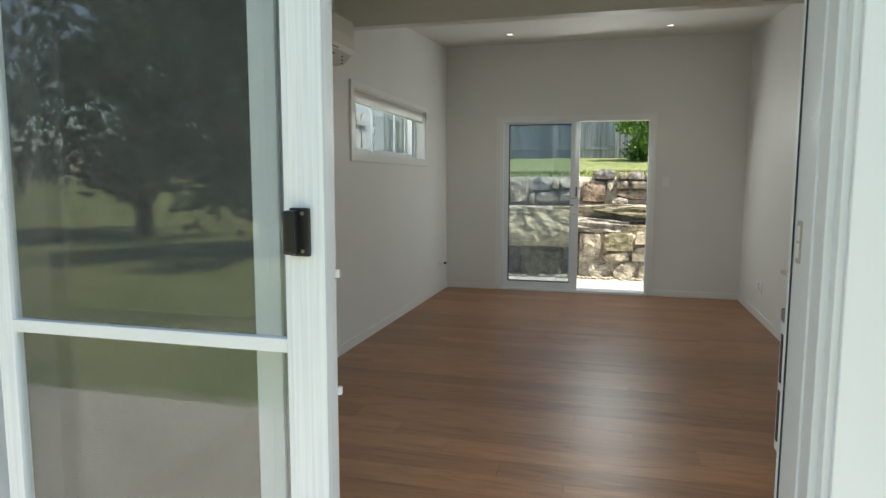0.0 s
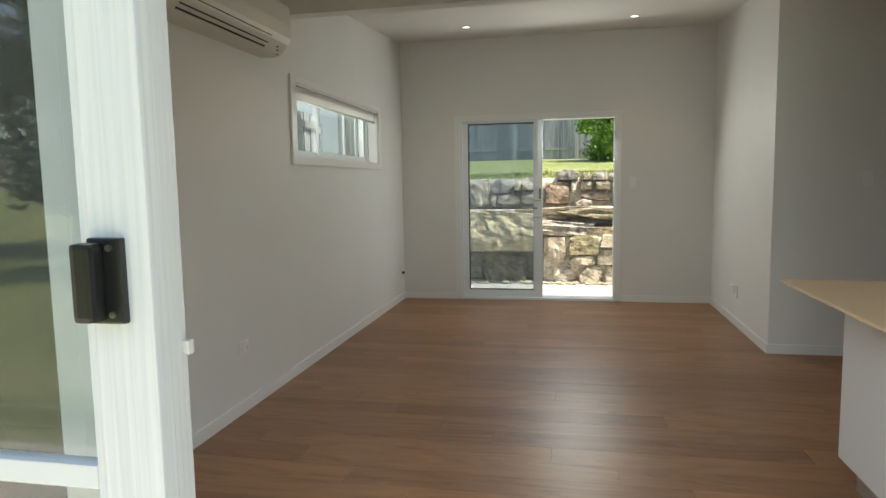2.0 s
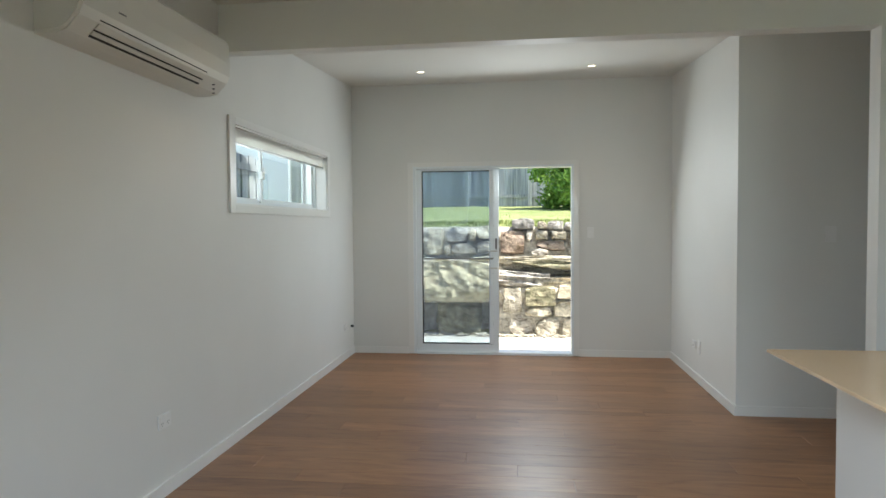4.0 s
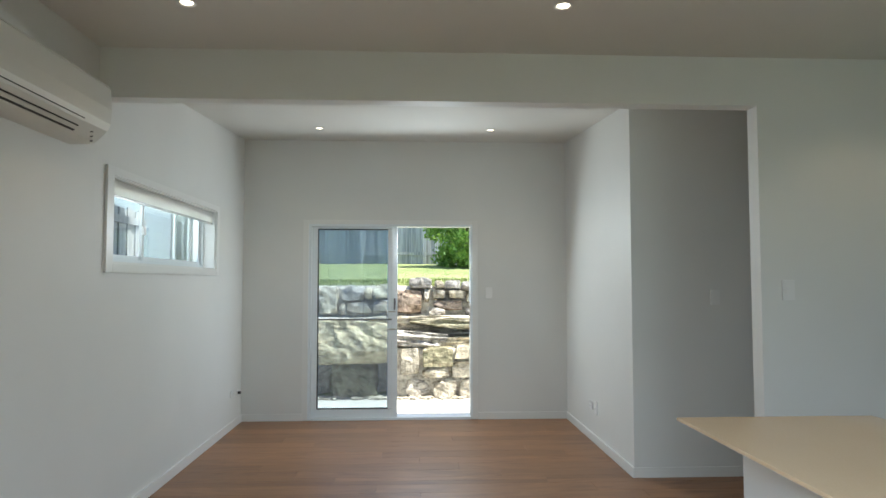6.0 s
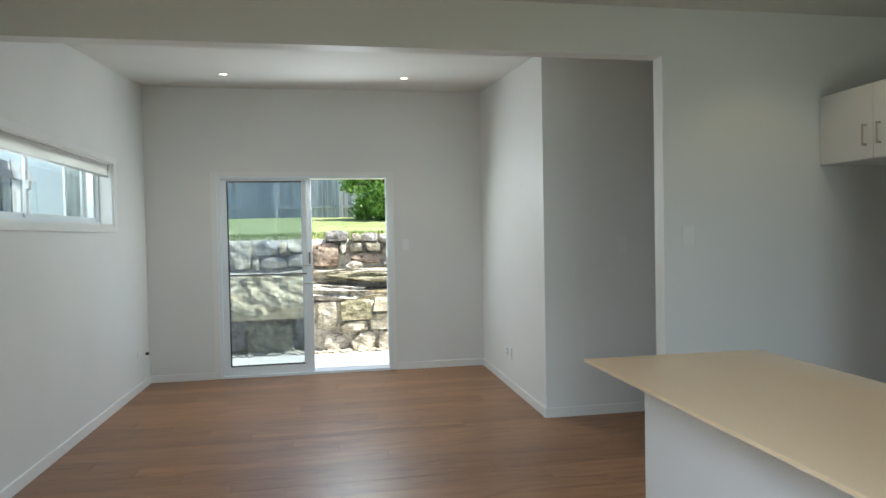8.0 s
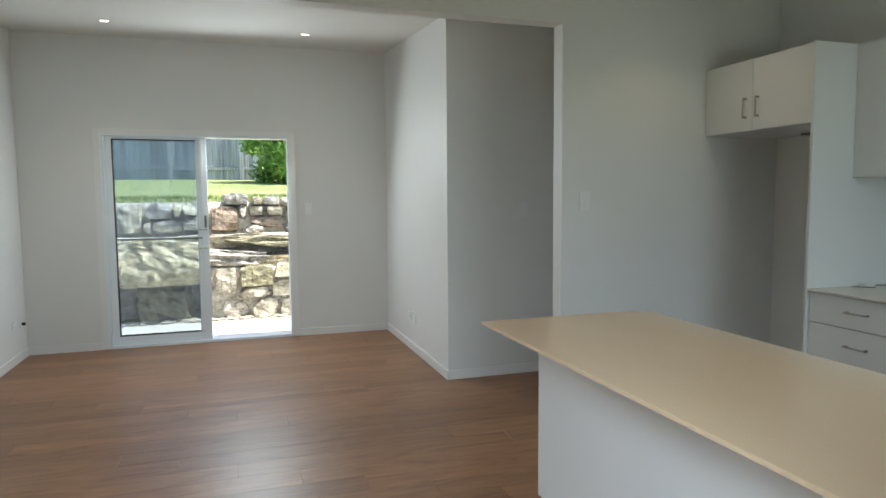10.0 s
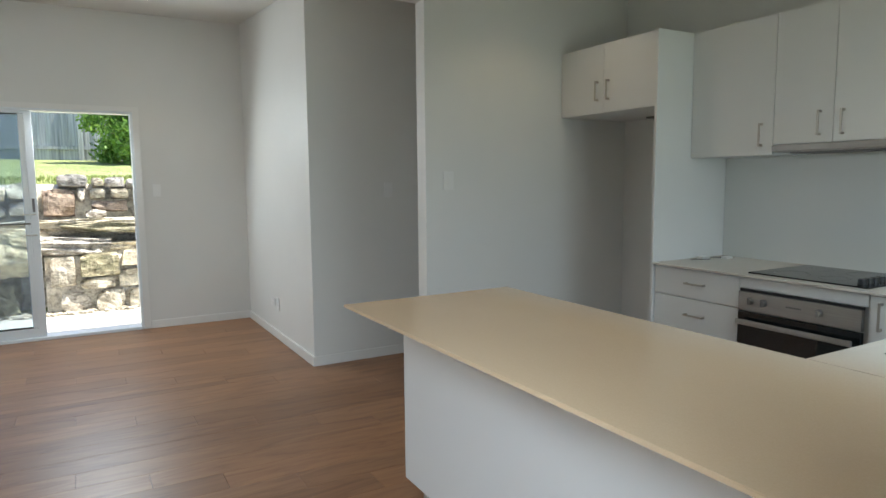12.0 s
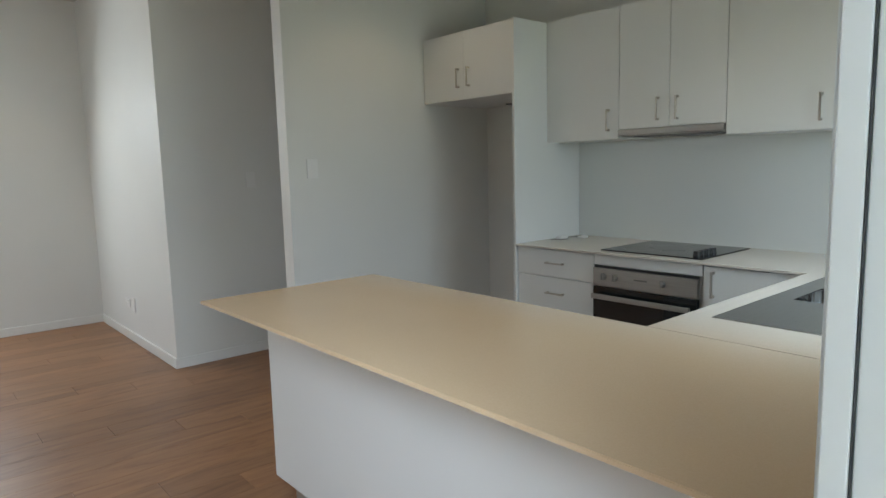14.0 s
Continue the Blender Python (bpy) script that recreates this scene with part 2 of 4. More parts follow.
def lawn():
    m = mat("lawn", (0.1, 0.16, 0.03), 0.9)
    nt, n, l, b = nodes_of(m)
    v = coords(m, space="World")
    a = noise_node(m, v, 0.8, 6, 0.6)
    f = noise_node(m, v, 35, 4, 0.7)
    c = ramp(m, a, [(0.30, (0.15, 0.20, 0.065)), (0.5, (0.23, 0.275, 0.11)), (0.68, (0.32, 0.34, 0.17))])
    l.new(mix(m, 1.0, c, ramp(m, f, [(0.3, (0.6, 0.62, 0.55)), (0.65, (1.15, 1.12, 1.05))]), "MULTIPLY"), b.inputs["Base Color"])
    bump(m, f, 0.8, 0.03)
    return m


M_LAWN = lawn()


def blades():
    m = mat("grass_blade", (0.11, 0.17, 0.03), 0.7)
    nt, n, l, b = nodes_of(m)
    geo = n.new("ShaderNodeNewGeometry")
    l.new(ramp(m, geo.outputs["Random Per Island"], [(0, (0.13, 0.19, 0.035)), (0.6, (0.21, 0.27, 0.06)), (1, (0.34, 0.34, 0.13))]), b.inputs["Base Color"])
    return m


M_BLADE = blades()


def leaf_mat(name, c0, c1, c2):
    m = mat(name, c1, 0.5)
    nt, n, l, b = nodes_of(m)
    geo = n.new("ShaderNodeNewGeometry")
    l.new(ramp(m, geo.outputs["Random Per Island"], [(0, c0), (0.5, c1), (1, c2)]), b.inputs["Base Color"])
    out = n["Material Output"]
    tl = n.new("ShaderNodeBsdfTranslucent")
    l.new(ramp(m, geo.outputs["Random Per Island"], [(0, c1), (1, c2)]), tl.inputs[0])
    mx = n.new("ShaderNodeMixShader")
    mx.inputs[0].default_value = 0.35
    l.new(b.outputs[0], mx.inputs[1])
    l.new(tl.outputs[0], mx.inputs[2])
    l.new(mx.outputs[0], out.inputs[0])
    return m


M_LEAF = leaf_mat("shrub_leaf", (0.07, 0.16, 0.025), (0.16, 0.31, 0.05), (0.30, 0.45, 0.10))
M_GUM = leaf_mat("tree_leaf", (0.04, 0.055, 0.03), (0.065, 0.09, 0.045), (0.10, 0.13, 0.07))


def bark():
    m = mat("bark", (0.16, 0.12, 0.09), 0.9)
    nt, n, l, b = nodes_of(m)
    f = noise_node(m, coords(m, (6, 6, 1.2)), 2.0, 5)
    l.new(ramp(m, f, [(0.3, (0.08, 0.06, 0.045)), (0.7, (0.24, 0.19, 0.15))]), b.inputs["Base Color"])
    bump(m, f, 0.6, 0.02)
    return m


M_BARK = bark()


def fence_wood():
    m = mat("weathered_paling", (0.26, 0.25, 0.24), 0.9)
    nt, n, l, b = nodes_of(m)
    info = n.new("ShaderNodeObjectInfo")
    v = coords(m, (22, 22, 0.9), "World")
    a = noise_node(m, v, 1.0, 5, 0.6)
    c = ramp(m, a, [(0.3, (0.22, 0.235, 0.26)), (0.5, (0.36, 0.385, 0.42)), (0.7, (0.50, 0.525, 0.56))])
    tone = ramp(m, info.outputs["Random"], [(0.0, (0.75, 0.75, 0.77)), (1.0, (1.15, 1.13, 1.1))])
    l.new(mix(m, 1.0, c, tone, "MULTIPLY"), b.inputs["Base Color"])
    bump(m, a, 0.4, 0.006)
    return m


M_FENCE = fence_wood()
M_BACKDROP = painted("backdrop_cladding", (0.25, 0.31, 0.38), 0.6, 0.05, 0.2)
M_ROOF = mat("roof_sheet", (0.35, 0.36, 0.36), 0.5)


def lamp_glow(name, color, strength):
    m = mat(name, (0.8, 0.8, 0.8), 0.4)
    b = m.node_tree.nodes["Principled BSDF"]
    b.inputs["Emission Color"].default_value = (*color, 1)
    b.inputs["Emission Strength"].default_value = strength
    return m


M_LED = lamp_glow("led_diffuser", (1.0, 0.86, 0.66), 2.6)


# ---- mesh helpers ----
def box(bm, x0, x1, y0, y1, z0, z1, bevel=0.0):
    r = bmesh.ops.create_cube(bm, size=1.0)
    vs = r["verts"]
    for v in vs:
        v.co = Vector(((x0 + x1) / 2 + v.co.x * (x1 - x0), (y0 + y1) / 2 + v.co.y * (y1 - y0), (z0 + z1) / 2 + v.co.z * (z1 - z0)))
    if bevel > 0:
        es = list({e for v in vs for e in v.link_edges})
        bmesh.ops.bevel(bm, geom=es, offset=bevel, segments=2, affect="EDGES", profile=0.7)
    return vs


def cyl(bm, c, r, depth, axis="Z", seg=24, r2=None):
    m = Matrix.Translation(c)
    if axis == "X":
        m = m @ Matrix.Rotation(radians(90), 4, "Y")
    if axis == "Y":
        m = m @ Matrix.Rotation(radians(90), 4, "X")
    return bmesh.ops.create_cone(bm, cap_ends=True, segments=seg, radius1=r, radius2=r if r2 is None else r2, depth=depth, matrix=m)["verts"]


def mesh_of(name, bm, material, smooth=False):
    me = bpy.data.meshes.new(name)
    bm.to_mesh(me)
    bm.free()
    me.materials.append(material)
    if smooth:
        for p in me.polygons:
            p.use_smooth = True
    return me


def part(name, bm, material, parent=None, label="", smooth=False):
    ob = new(name, mesh_of(name, bm, material, smooth))
    if parent is not None:
        ob.parent = parent
    if label:
        tagged(ob, label)
    return ob


def boxes(name, rows, material, parent=None, label="", bevel=0.0):
    bm = bmesh.new()
    for r in rows:
        box(bm, *r, bevel)
    return part(name, bm, material, parent, label)


def thing(name, at, label, category, group=""):
    ob = new(name)
    ob.location = at
    ob.empty_display_size = 0.1
    return tagged(ob, label, category, group)


def boxpart(name, at, b, material, parent, label="", bevel=0.0):
    """One box in world metres, kept as a part of the thing that stands at `at`."""
    bm = bmesh.new()
    x0, x1, y0, y1, z0, z1 = b
    box(bm, x0 - at[0], x1 - at[0], y0 - at[1], y1 - at[1], z0 - at[2], z1 - at[2], bevel)
    return part(name, bm, material, parent, label)


def structure(ob, label, category=""):
    return tagged(ob, label, category, "", "structure")


# ---- the plan ----
XL, XR, YF = -1.63, 1.797, 7.29       # long wall, right wall of the far room, far wall
YA, YK, YKB = 5.225, 4.15, 4.262      # alcove wall, cross wall front and back
XK = 2.20                            # edge of the wide opening
XE = 3.90                            # kitchen end wall
YS, YSO = 0.702, 0.51                 # entry wall, inside and outside faces
ZC = 2.775                            # near ceiling
ZB = 2.485                           # underside of the beam
WY0, WY1, WZ0, WZ1 = 4.335, 6.335, 1.545, 2.07


def far_ceiling(y):
    return 2.94 - 0.068 * (YF - y)


wall_left = boxes("wall_left", [
    (XL - 0.2, XL, YSO, WY0, -0.1, 3.1), (XL - 0.2, XL, WY1, YF, -0.1, 3.1),
    (XL - 0.2, XL, WY0, WY1, -0.1, WZ0), (XL - 0.2, XL, WY0, WY1, WZ1, 3.1)], M_WALL)
structure(wall_left, "long white painted plasterboard wall with a high window", "wall")
DX0, DX1, DZ1 = -0.945, 0.787, 2.045
wall_far = boxes("wall_far", [
    (XL - 0.2, DX0, YF, YF + 0.2, -0.1, 3.1), (DX1, XR + 0.2, YF, YF + 0.2, -0.1, 3.1), (DX0, DX1, YF, YF + 0.2, DZ1, 3.1)], M_WALL)
structure(wall_far, "white painted end wall with a sliding door", "wall")
wall_right = boxes("wall_right", [(XR, XR + 0.2, YA + 0.12, YF, -0.1, 3.1)], M_WALL)
structure(wall_right, "white painted side wall of the back room", "wall")
wall_alcove = boxes("wall_alcove", [(XR, 3.42, YA, YA + 0.12, -0.1, 3.1)], M_WALL)
structure(wall_alcove, "plain painted wall inside the alcove", "wall")
wall_alcove_end = boxes("wall_alcove_end", [(3.3, 3.42, YKB, YA, -0.1, 3.1)], M_WALL)
structure(wall_alcove_end, "plain white wall that closes the alcove", "wall")
wall_cross = boxes("wall_cross", [(XK, XE + 0.2, YK, YKB, -0.1, 3.1), (XL, XK, YK, YKB, ZB, 3.1)], M_WALL)
structure(wall_cross, "white painted cross wall with a wide opening under a beam", "wall")
wall_kitchen_end = boxes("wall_kitchen_end", [(XE, XE + 0.2, YSO, YK, -0.1, 3.1)], M_WALL)
structure(wall_kitchen_end, "white painted kitchen wall", "wall")
EX0, EX1, EZ1 = -0.965, 0.755, 2.08
SX0, SX1, SZ0, SZ1 = 2.25, 3.45, 1.10, 2.02
wall_entry = boxes("wall_entry", [
    (XL, EX0, YSO, YS, -0.1, 3.1), (EX0, EX1, YSO, YS, EZ1, 3.1), (EX1, SX0, YSO, YS, -0.1, 3.1),
    (SX0, SX1, YSO, YS, -0.1, SZ0), (SX0, SX1, YSO, YS, SZ1, 3.1), (SX1, XE, YSO, YS, -0.1, 3.1)], M_OUTWALL)
structure(wall_entry, "white rendered outside wall with the entry door", "wall")

ceiling_near = boxes("ceiling", [(XL, XE, YS, YK, ZC, ZC + 0.12)], M_CEIL)
structure(ceiling_near, "white painted plasterboard ceiling of the front room", "ceiling")
bm = bmesh.new()
vs = box(bm, XL, 3.42, YKB, YF, 0, 1)
for v in vs:
    v.co.z = far_ceiling(v.co.y) + (0.1 if v.co.z > 0.5 else 0.0)
structure(part("ceiling", bm, M_CEIL), "white painted gently sloping ceiling of the back room", "ceiling")
# unseen roof; left eave lengthened to keep the sun off the side fence
structure(boxes("roof", [(XL - 0.98, XE + 0.6, YSO - 0.45, YF + 0.28, 3.1, 3.22)], M_ROOF), "unseen flat metal roof, its left eave lengthened to shade the side fence", "roof")

floor = boxes("floor", [(XL - 0.02, XE, YSO + 0.1, YKB, -0.12, -0.019), (XL - 0.02, 3.3, YKB, YF + 0.02, -0.12, -0.019)], M_SUBFLOOR)
structure(floor, "warm brown timber-look plank floor", "floor")


def skirting(rows):
    for r in rows:
        bm = bmesh.new()
        box(bm, *r, -0.012, 0.062, 0.003)
        structure(part("baseboard", bm, M_TRIM), "white painted skirting board", "baseboard")


TT = 0.014
skirting([(XL, XL + TT, YS, YF), (XL + TT, DX0 - 0.062, YF - TT, YF), (DX1 + 0.062, XR - TT, YF - TT, YF),
          (XR - TT, XR, YA - TT, YF), (XR, 3.3, YA - TT, YA), (XK, 3.26, YK - TT, YK), (XK - TT, XK, YK - TT, YKB + TT),
          (XL + TT, EX0 - 0.06, YS, YS + TT), (EX1 + 0.06, 1.46, YS, YS + TT)])


# ---- back sliding door ----
def sliding_panel(root, at, x0, x1, y0, y1, z0, z1, stile, foot, head, frame_mat, glass_mat, rail=None, gasket=True, rail_h=0.045, rail_mat=None):
    boxpart("stile", at, (x0, x0 + stile, y0, y1, z0, z1), frame_mat, root, "", 0.003)
    boxpart("stile", at, (x1 - stile, x1, y0, y1, z0, z1), frame_mat, root, "", 0.003)
    boxpart("bottom_rail", at, (x0 + stile, x1 - stile, y0 + 0.002, y1 - 0.002, z0, z0 + foot), frame_mat, root, "", 0.003)
    boxpart("top_rail", at, (x0 + stile, x1 - stile, y0 + 0.002, y1 - 0.002, z1 - head, z1), frame_mat, root, "", 0.003)
    ym = (y0 + y1) / 2
    if rail is not None:
        boxpart("midrail", at, (x0 + stile, x1 - stile, y0 - 0.001, y1 - 0.004, rail, rail + rail_h), rail_mat or frame_mat, root, "", 0.002)
    pane = boxpart("pane", at, (x0 + stile - 0.004, x1 - stile + 0.004, ym - 0.003, ym + 0.003, z0 + foot - 0.004, z1 - head + 0.004), glass_mat, root, "glass pane")
    pane.visible_shadow = False
    if gasket:
        g = 0.012
        a, b, c, d = x0 + stile, x1 - stile, z0 + foot, z1 - head
        bm = bmesh.new()
        for r in ((a, a + g, c, d), (b - g, b, c, d), (a + g, b - g, c, c + g), (a + g, b - g, d - g, d)):
            box(bm, r[0] - at[0], r[1] - at[0], ym - 0.012 - at[1], ym + 0.012 - at[1], r[2] - at[2], r[3] - at[2])
        part("gasket", bm, M_GASKET, root, "black rubber gasket")


at = (-0.1, YF, 0)
dfr = thing("door_frame", at, "white aluminium sliding door frame in the end wall", "door frame")
dfr["kind"] = "structure"
boxpart("jamb", at, (DX0, DX0 + 0.028, YF - 0.01, YF + 0.14, 0.0, DZ1), M_ALU, dfr, "", 0.002)
boxpart("jamb", at, (DX1 - 0.022, DX1, YF - 0.01, YF + 0.14, 0.0, DZ1), M_ALU, dfr, "", 0.002)
boxpart("head", at, (DX0 + 0.028, DX1 - 0.022, YF - 0.01, YF + 0.14, DZ1 - 0.022, DZ1), M_ALU, dfr, "", 0.002)
boxpart("sill", at, (DX0 + 0.028, DX1 - 0.022, YF - 0.012, YF + 0.18, -0.012, 0.014), M_ALU, dfr, "", 0.002)
for i, (a, b, c, d) in enumerate(((DX0 - 0.060, DX0, 0, DZ1 + 0.045), (DX1, DX1 + 0.055, 0, DZ1 + 0.045), (DX0, DX1, DZ1, DZ1 + 0.045))):
    structure(boxes("trim", [(a, b, YF - 0.016, YF, c, d)], M_TRIM, bevel=0.003), "white painted door architrave", "trim")
far_slider = thing("sliding_door", (-0.5, YF + 0.04, 0.014), "white framed tinted glass sliding door, pushed half open in the end wall", "door")
at = (-0.5, YF + 0.04, 0.014)
sliding_panel(far_slider, at, DX0 + 0.03, -0.012, YF + 0.02, YF + 0.055, 0.016, DZ1 - 0.024, 0.060, 0.082, 0.022, M_ALU, M_TINT, 1.03, True, 0.016, M_GREYPL)
hb = bmesh.new()
box(hb, -0.050 - at[0], -0.030 - at[0], YF - 0.002 - at[1], YF + 0.02 - at[1], 1.14 - at[2], 1.26 - at[2], 0.004)
part("pull_handle", hb, M_GREYPL, far_slider, "grey pull handle")
for z in (1.115, 0.93):
    hb = bmesh.new()
    box(hb, -0.13 - at[0], -0.028 - at[0], YF + 0.004 - at[1], YF + 0.02 - at[1], z - at[2], z + 0.012 - at[2], 0.002)
    part("lock_bar", hb, M_NICKEL, far_slider, "metal lock bar")
boxpart("interlock", at, (-0.112, -0.0722, YF + 0.024, YF + 0.046, 0.10, DZ1 - 0.048), M_ALU, far_slider, "", 0.002)
far_fixed = thing("fixed_glass_panel", (-0.5, YF + 0.1, 0.014), "white framed fixed glass panel behind the open sliding door", "window")
at = (-0.5, YF + 0.1, 0.014)
sliding_panel(far_fixed, at, DX0 + 0.03, -0.085, YF + 0.085, YF + 0.12, 0.016, DZ1 - 0.024, 0.035, 0.05, 0.022, M_ALU, M_GLASS, None, False)
hb = bmesh.new()
box(hb, DX1 - 0.03, DX1 - 0.022, YF + 0.03, YF + 0.05, 0.98, 1.18, 0.002)
tagged(part("strike_plate", hb, M_NICKEL), "small metal strike plate on the door jamb", "lock")

# ---- high window ----
at = (XL - 0.12, 5.3, WZ0)
win = thing("window_1", at, "wide white aluminium sliding window high in the long wall", "window")
win["kind"] = "structure"
xo, xi = XL - 0.16, XL - 0.10
for nm, b in (("window_frame", (xo, xi, WY0, WY0 + 0.03, WZ0, WZ1)), ("window_frame", (xo, xi, WY1 - 0.03, WY1, WZ0, WZ1)),
              ("window_frame", (xo, xi, WY0 + 0.03, WY1 - 0.03, WZ1 - 0.03, WZ1)), ("window_sill", (xo, xi, WY0 + 0.03, WY1 - 0.03, WZ0, WZ0 + 0.035))):
    boxpart(nm, at, b, M_ALU, win, "", 0.002)
# sashes: a clear one with its stile and latch, a second that slides behind it
for nm, a, b, x in (("sash", WY0 + 0.03, 5.085, xi - 0.035), ("sash", 5.00, 5.98, xi - 0.015), ("sash", 5.70, WY1 - 0.03, xi - 0.045)):
    bm = bmesh.new()
    for r in ((a, a + 0.035, WZ0 + 0.035, WZ1 - 0.03), (b - 0.035, b, WZ0 + 0.035, WZ1 - 0.03),
              (a + 0.035, b - 0.035, WZ0 + 0.035, WZ0 + 0.065), (a + 0.035, b - 0.035, WZ1 - 0.06, WZ1 - 0.03)):
        box(bm, x - at[0], x + 0.018 - at[0], r[0] - at[1], r[1] - at[1], r[2] - at[2], r[3] - at[2], 0.002)
    s = part(nm, bm, M_ALU, win)
    p = boxpart("pane", (0, 0, 0), (x + 0.007 - at[0], x + 0.011 - at[0], a + 0.03 - at[1], b - 0.03 - at[1], WZ0 + 0.06 - at[2], WZ1 - 0.055 - at[2]), M_GLASS, s, "clear glass pane")
    p.visible_shadow = False
boxpart("latch", at, (xi + 0.003, xi + 0.02, 5.00, 5.035, 1.76, 1.82), M_PLASTIC, win, "small white window latch", 0.004)
# reveal and architrave
for b in ((XL - 0.1, XL, WY0, WY0 + 0.012, WZ0 + 0.012, WZ1 - 0.012), (XL - 0.1, XL, WY1 - 0.012, WY1, WZ0 + 0.012, WZ1 - 0.012),
          (XL - 0.1, XL, WY0, WY1, WZ0, WZ0 + 0.012), (XL - 0.1, XL, WY0, WY1, WZ1 - 0.012, WZ1)):
    structure(boxes("trim", [b], M_TRIM), "white painted window reveal", "trim")
for b in ((WY0 - 0.085, WY0, WZ0 - 0.055, WZ1 + 0.05), (WY1, WY1 + 0.07, WZ0 - 0.055, WZ1 + 0.05), (WY0, WY1, WZ0 - 0.055, WZ0), (WY0, WY1, WZ1, WZ1 + 0.05)):
    structure(boxes("trim", [(XL, XL + 0.016, b[0], b[1], b[2], b[3])], M_TRIM, bevel=0.003), "white painted window architrave", "trim")
at = (XL - 0.04, 5.3, WZ1 - 0.01)
blind = thing("roller_blind", at, "cream fabric roller blind, rolled nearly up in the high window", "blind")
bm = bmesh.new()
cyl(bm, (-0.01, 0.0, -0.03), 0.024, 1.96, "Y", 20)
part("roll", bm, M_PLASTIC, blind, "", True)
boxpart("fabric", at, (XL - 0.022, XL - 0.020, 4.35, 6.30, 1.965, 2.057), M_BLIND, blind)
boxpart("bottom_bar", at, (XL - 0.028, XL - 0.014, 4.35, 6.30, 1.948, 1.964), M_KICK, blind, "grey bottom bar", 0.003)
bm = bmesh.new()
cyl(bm, (-0.01, 0.985, -0.03), 0.03, 0.02, "Y", 20)
part("bracket", bm, M_GREYPL, blind, "grey end bracket")
bm = bmesh.new()
cyl(bm, (-0.01, -0.985, -0.03), 0.03, 0.02, "Y", 20)
part("bracket", bm, M_GREYPL, blind, "grey end bracket")

# ---- air conditioner ----
at = (XL, 3.235, 2.150)
ac = thing("air_conditioner", at, "white split-system air conditioner on the long wall below the ceiling", "air conditioner")
AH = 0.90
prof = [(0.0, 0.335), (0.185, 0.335), (0.205, 0.322), (0.212, 0.20), (0.208, 0.115), (0.19, 0.075), (0.135, 0.012), (0.09, 0.0), (0.0, 0.0)]
bm = bmesh.new()
ends = []
for y in (-0.63, 0.63):
    ends.append([bm.verts.new((x, y, z * AH)) for x, z in prof])
for i in range(len(prof)):
    j = (i + 1) % len(prof)
    bm.faces.new((ends[0][i], ends[0][j], ends[1][j], ends[1][i]))
bm.faces.new(ends[0])
bm.faces.new(list(reversed(ends[1])))
bmesh.ops.recalc_face_normals(bm, faces=bm.faces)
bmesh.ops.bevel(bm, geom=[e for e in bm.edges if abs(e.verts[0].co.y) == abs(e.verts[1].co.y) and e.verts[0].co.y == e.verts[1].co.y], offset=0.012, segments=3, affect="EDGES")
part("body", bm, M_ACBODY, ac)
bm = bmesh.new()
box(bm, 0.012, 0.194, -0.625, 0.625, 0.300, 0.307, 0.002)
part("top_lip", bm, M_ACBODY, ac)


def slanted(bm, y0, y1, p, q, out):
    p, q = (p[0], p[1] * AH), (q[0], q[1] * AH)
    d = Vector((q[0] - p[0], q[1] - p[1])).normalized()
    nx, nz = -d.y, d.x
    if nx < 0:
        nx, nz = -nx, -nz
    c = [(p[0] - nx * 0.004, p[1] - nz * 0.004), (q[0] - nx * 0.004, q[1] - nz * 0.004), (q[0] + nx * out, q[1] + nz * out), (p[0] + nx * out, p[1] + nz * out)]
    a = [bm.verts.new((x, y0, z)) for x, z in c]
    b = [bm.verts.new((x, y1, z)) for x, z in c]
    for i in range(4):
        j = (i + 1) % 4
        bm.faces.new((a[i], a[j], b[j], b[i]))
    bm.faces.new(a)
    bm.faces.new(b[::-1])
    bmesh.ops.recalc_face_normals(bm, faces=bm.faces)


for p, q in (((0.196, 0.090), (0.189, 0.079)), ((0.168, 0.049), (0.163, 0.043)), ((0.148, 0.026), (0.140, 0.018))):
    bm = bmesh.new()
    slanted(bm, -0.50, 0.38, p, q, 0.0015)
    part("vent_slot", bm, M_DARKSLOT, ac, "dark vent slot")
bm = bmesh.new()
slanted(bm, -0.50, 0.375, (0.187, 0.073), (0.170, 0.053), 0.004)
part("louvre", bm, M_ACBODY, ac)
bm = bmesh.new()
slanted(bm, -0.50, 0.375, (0.161, 0.041), (0.149, 0.028), 0.004)
part("louvre", bm, M_ACBODY, ac)
for k in range(3):
    bm = bmesh.new()
    cyl(bm, (0.17 - 0.018 * k, 0.50 + 0.035 * k, 0.040 - 0.016 * k), 0.004, 0.012, "X", 12)
    part("indicator", bm, M_GREYPL, ac, "small grey indicator")
bm = bmesh.new()
box(bm, 0.2095, 0.2115, -0.40, -0.35, 0.137, 0.143)
part("badge", bm, M_GREYPL, ac, "small unreadable grey badge")


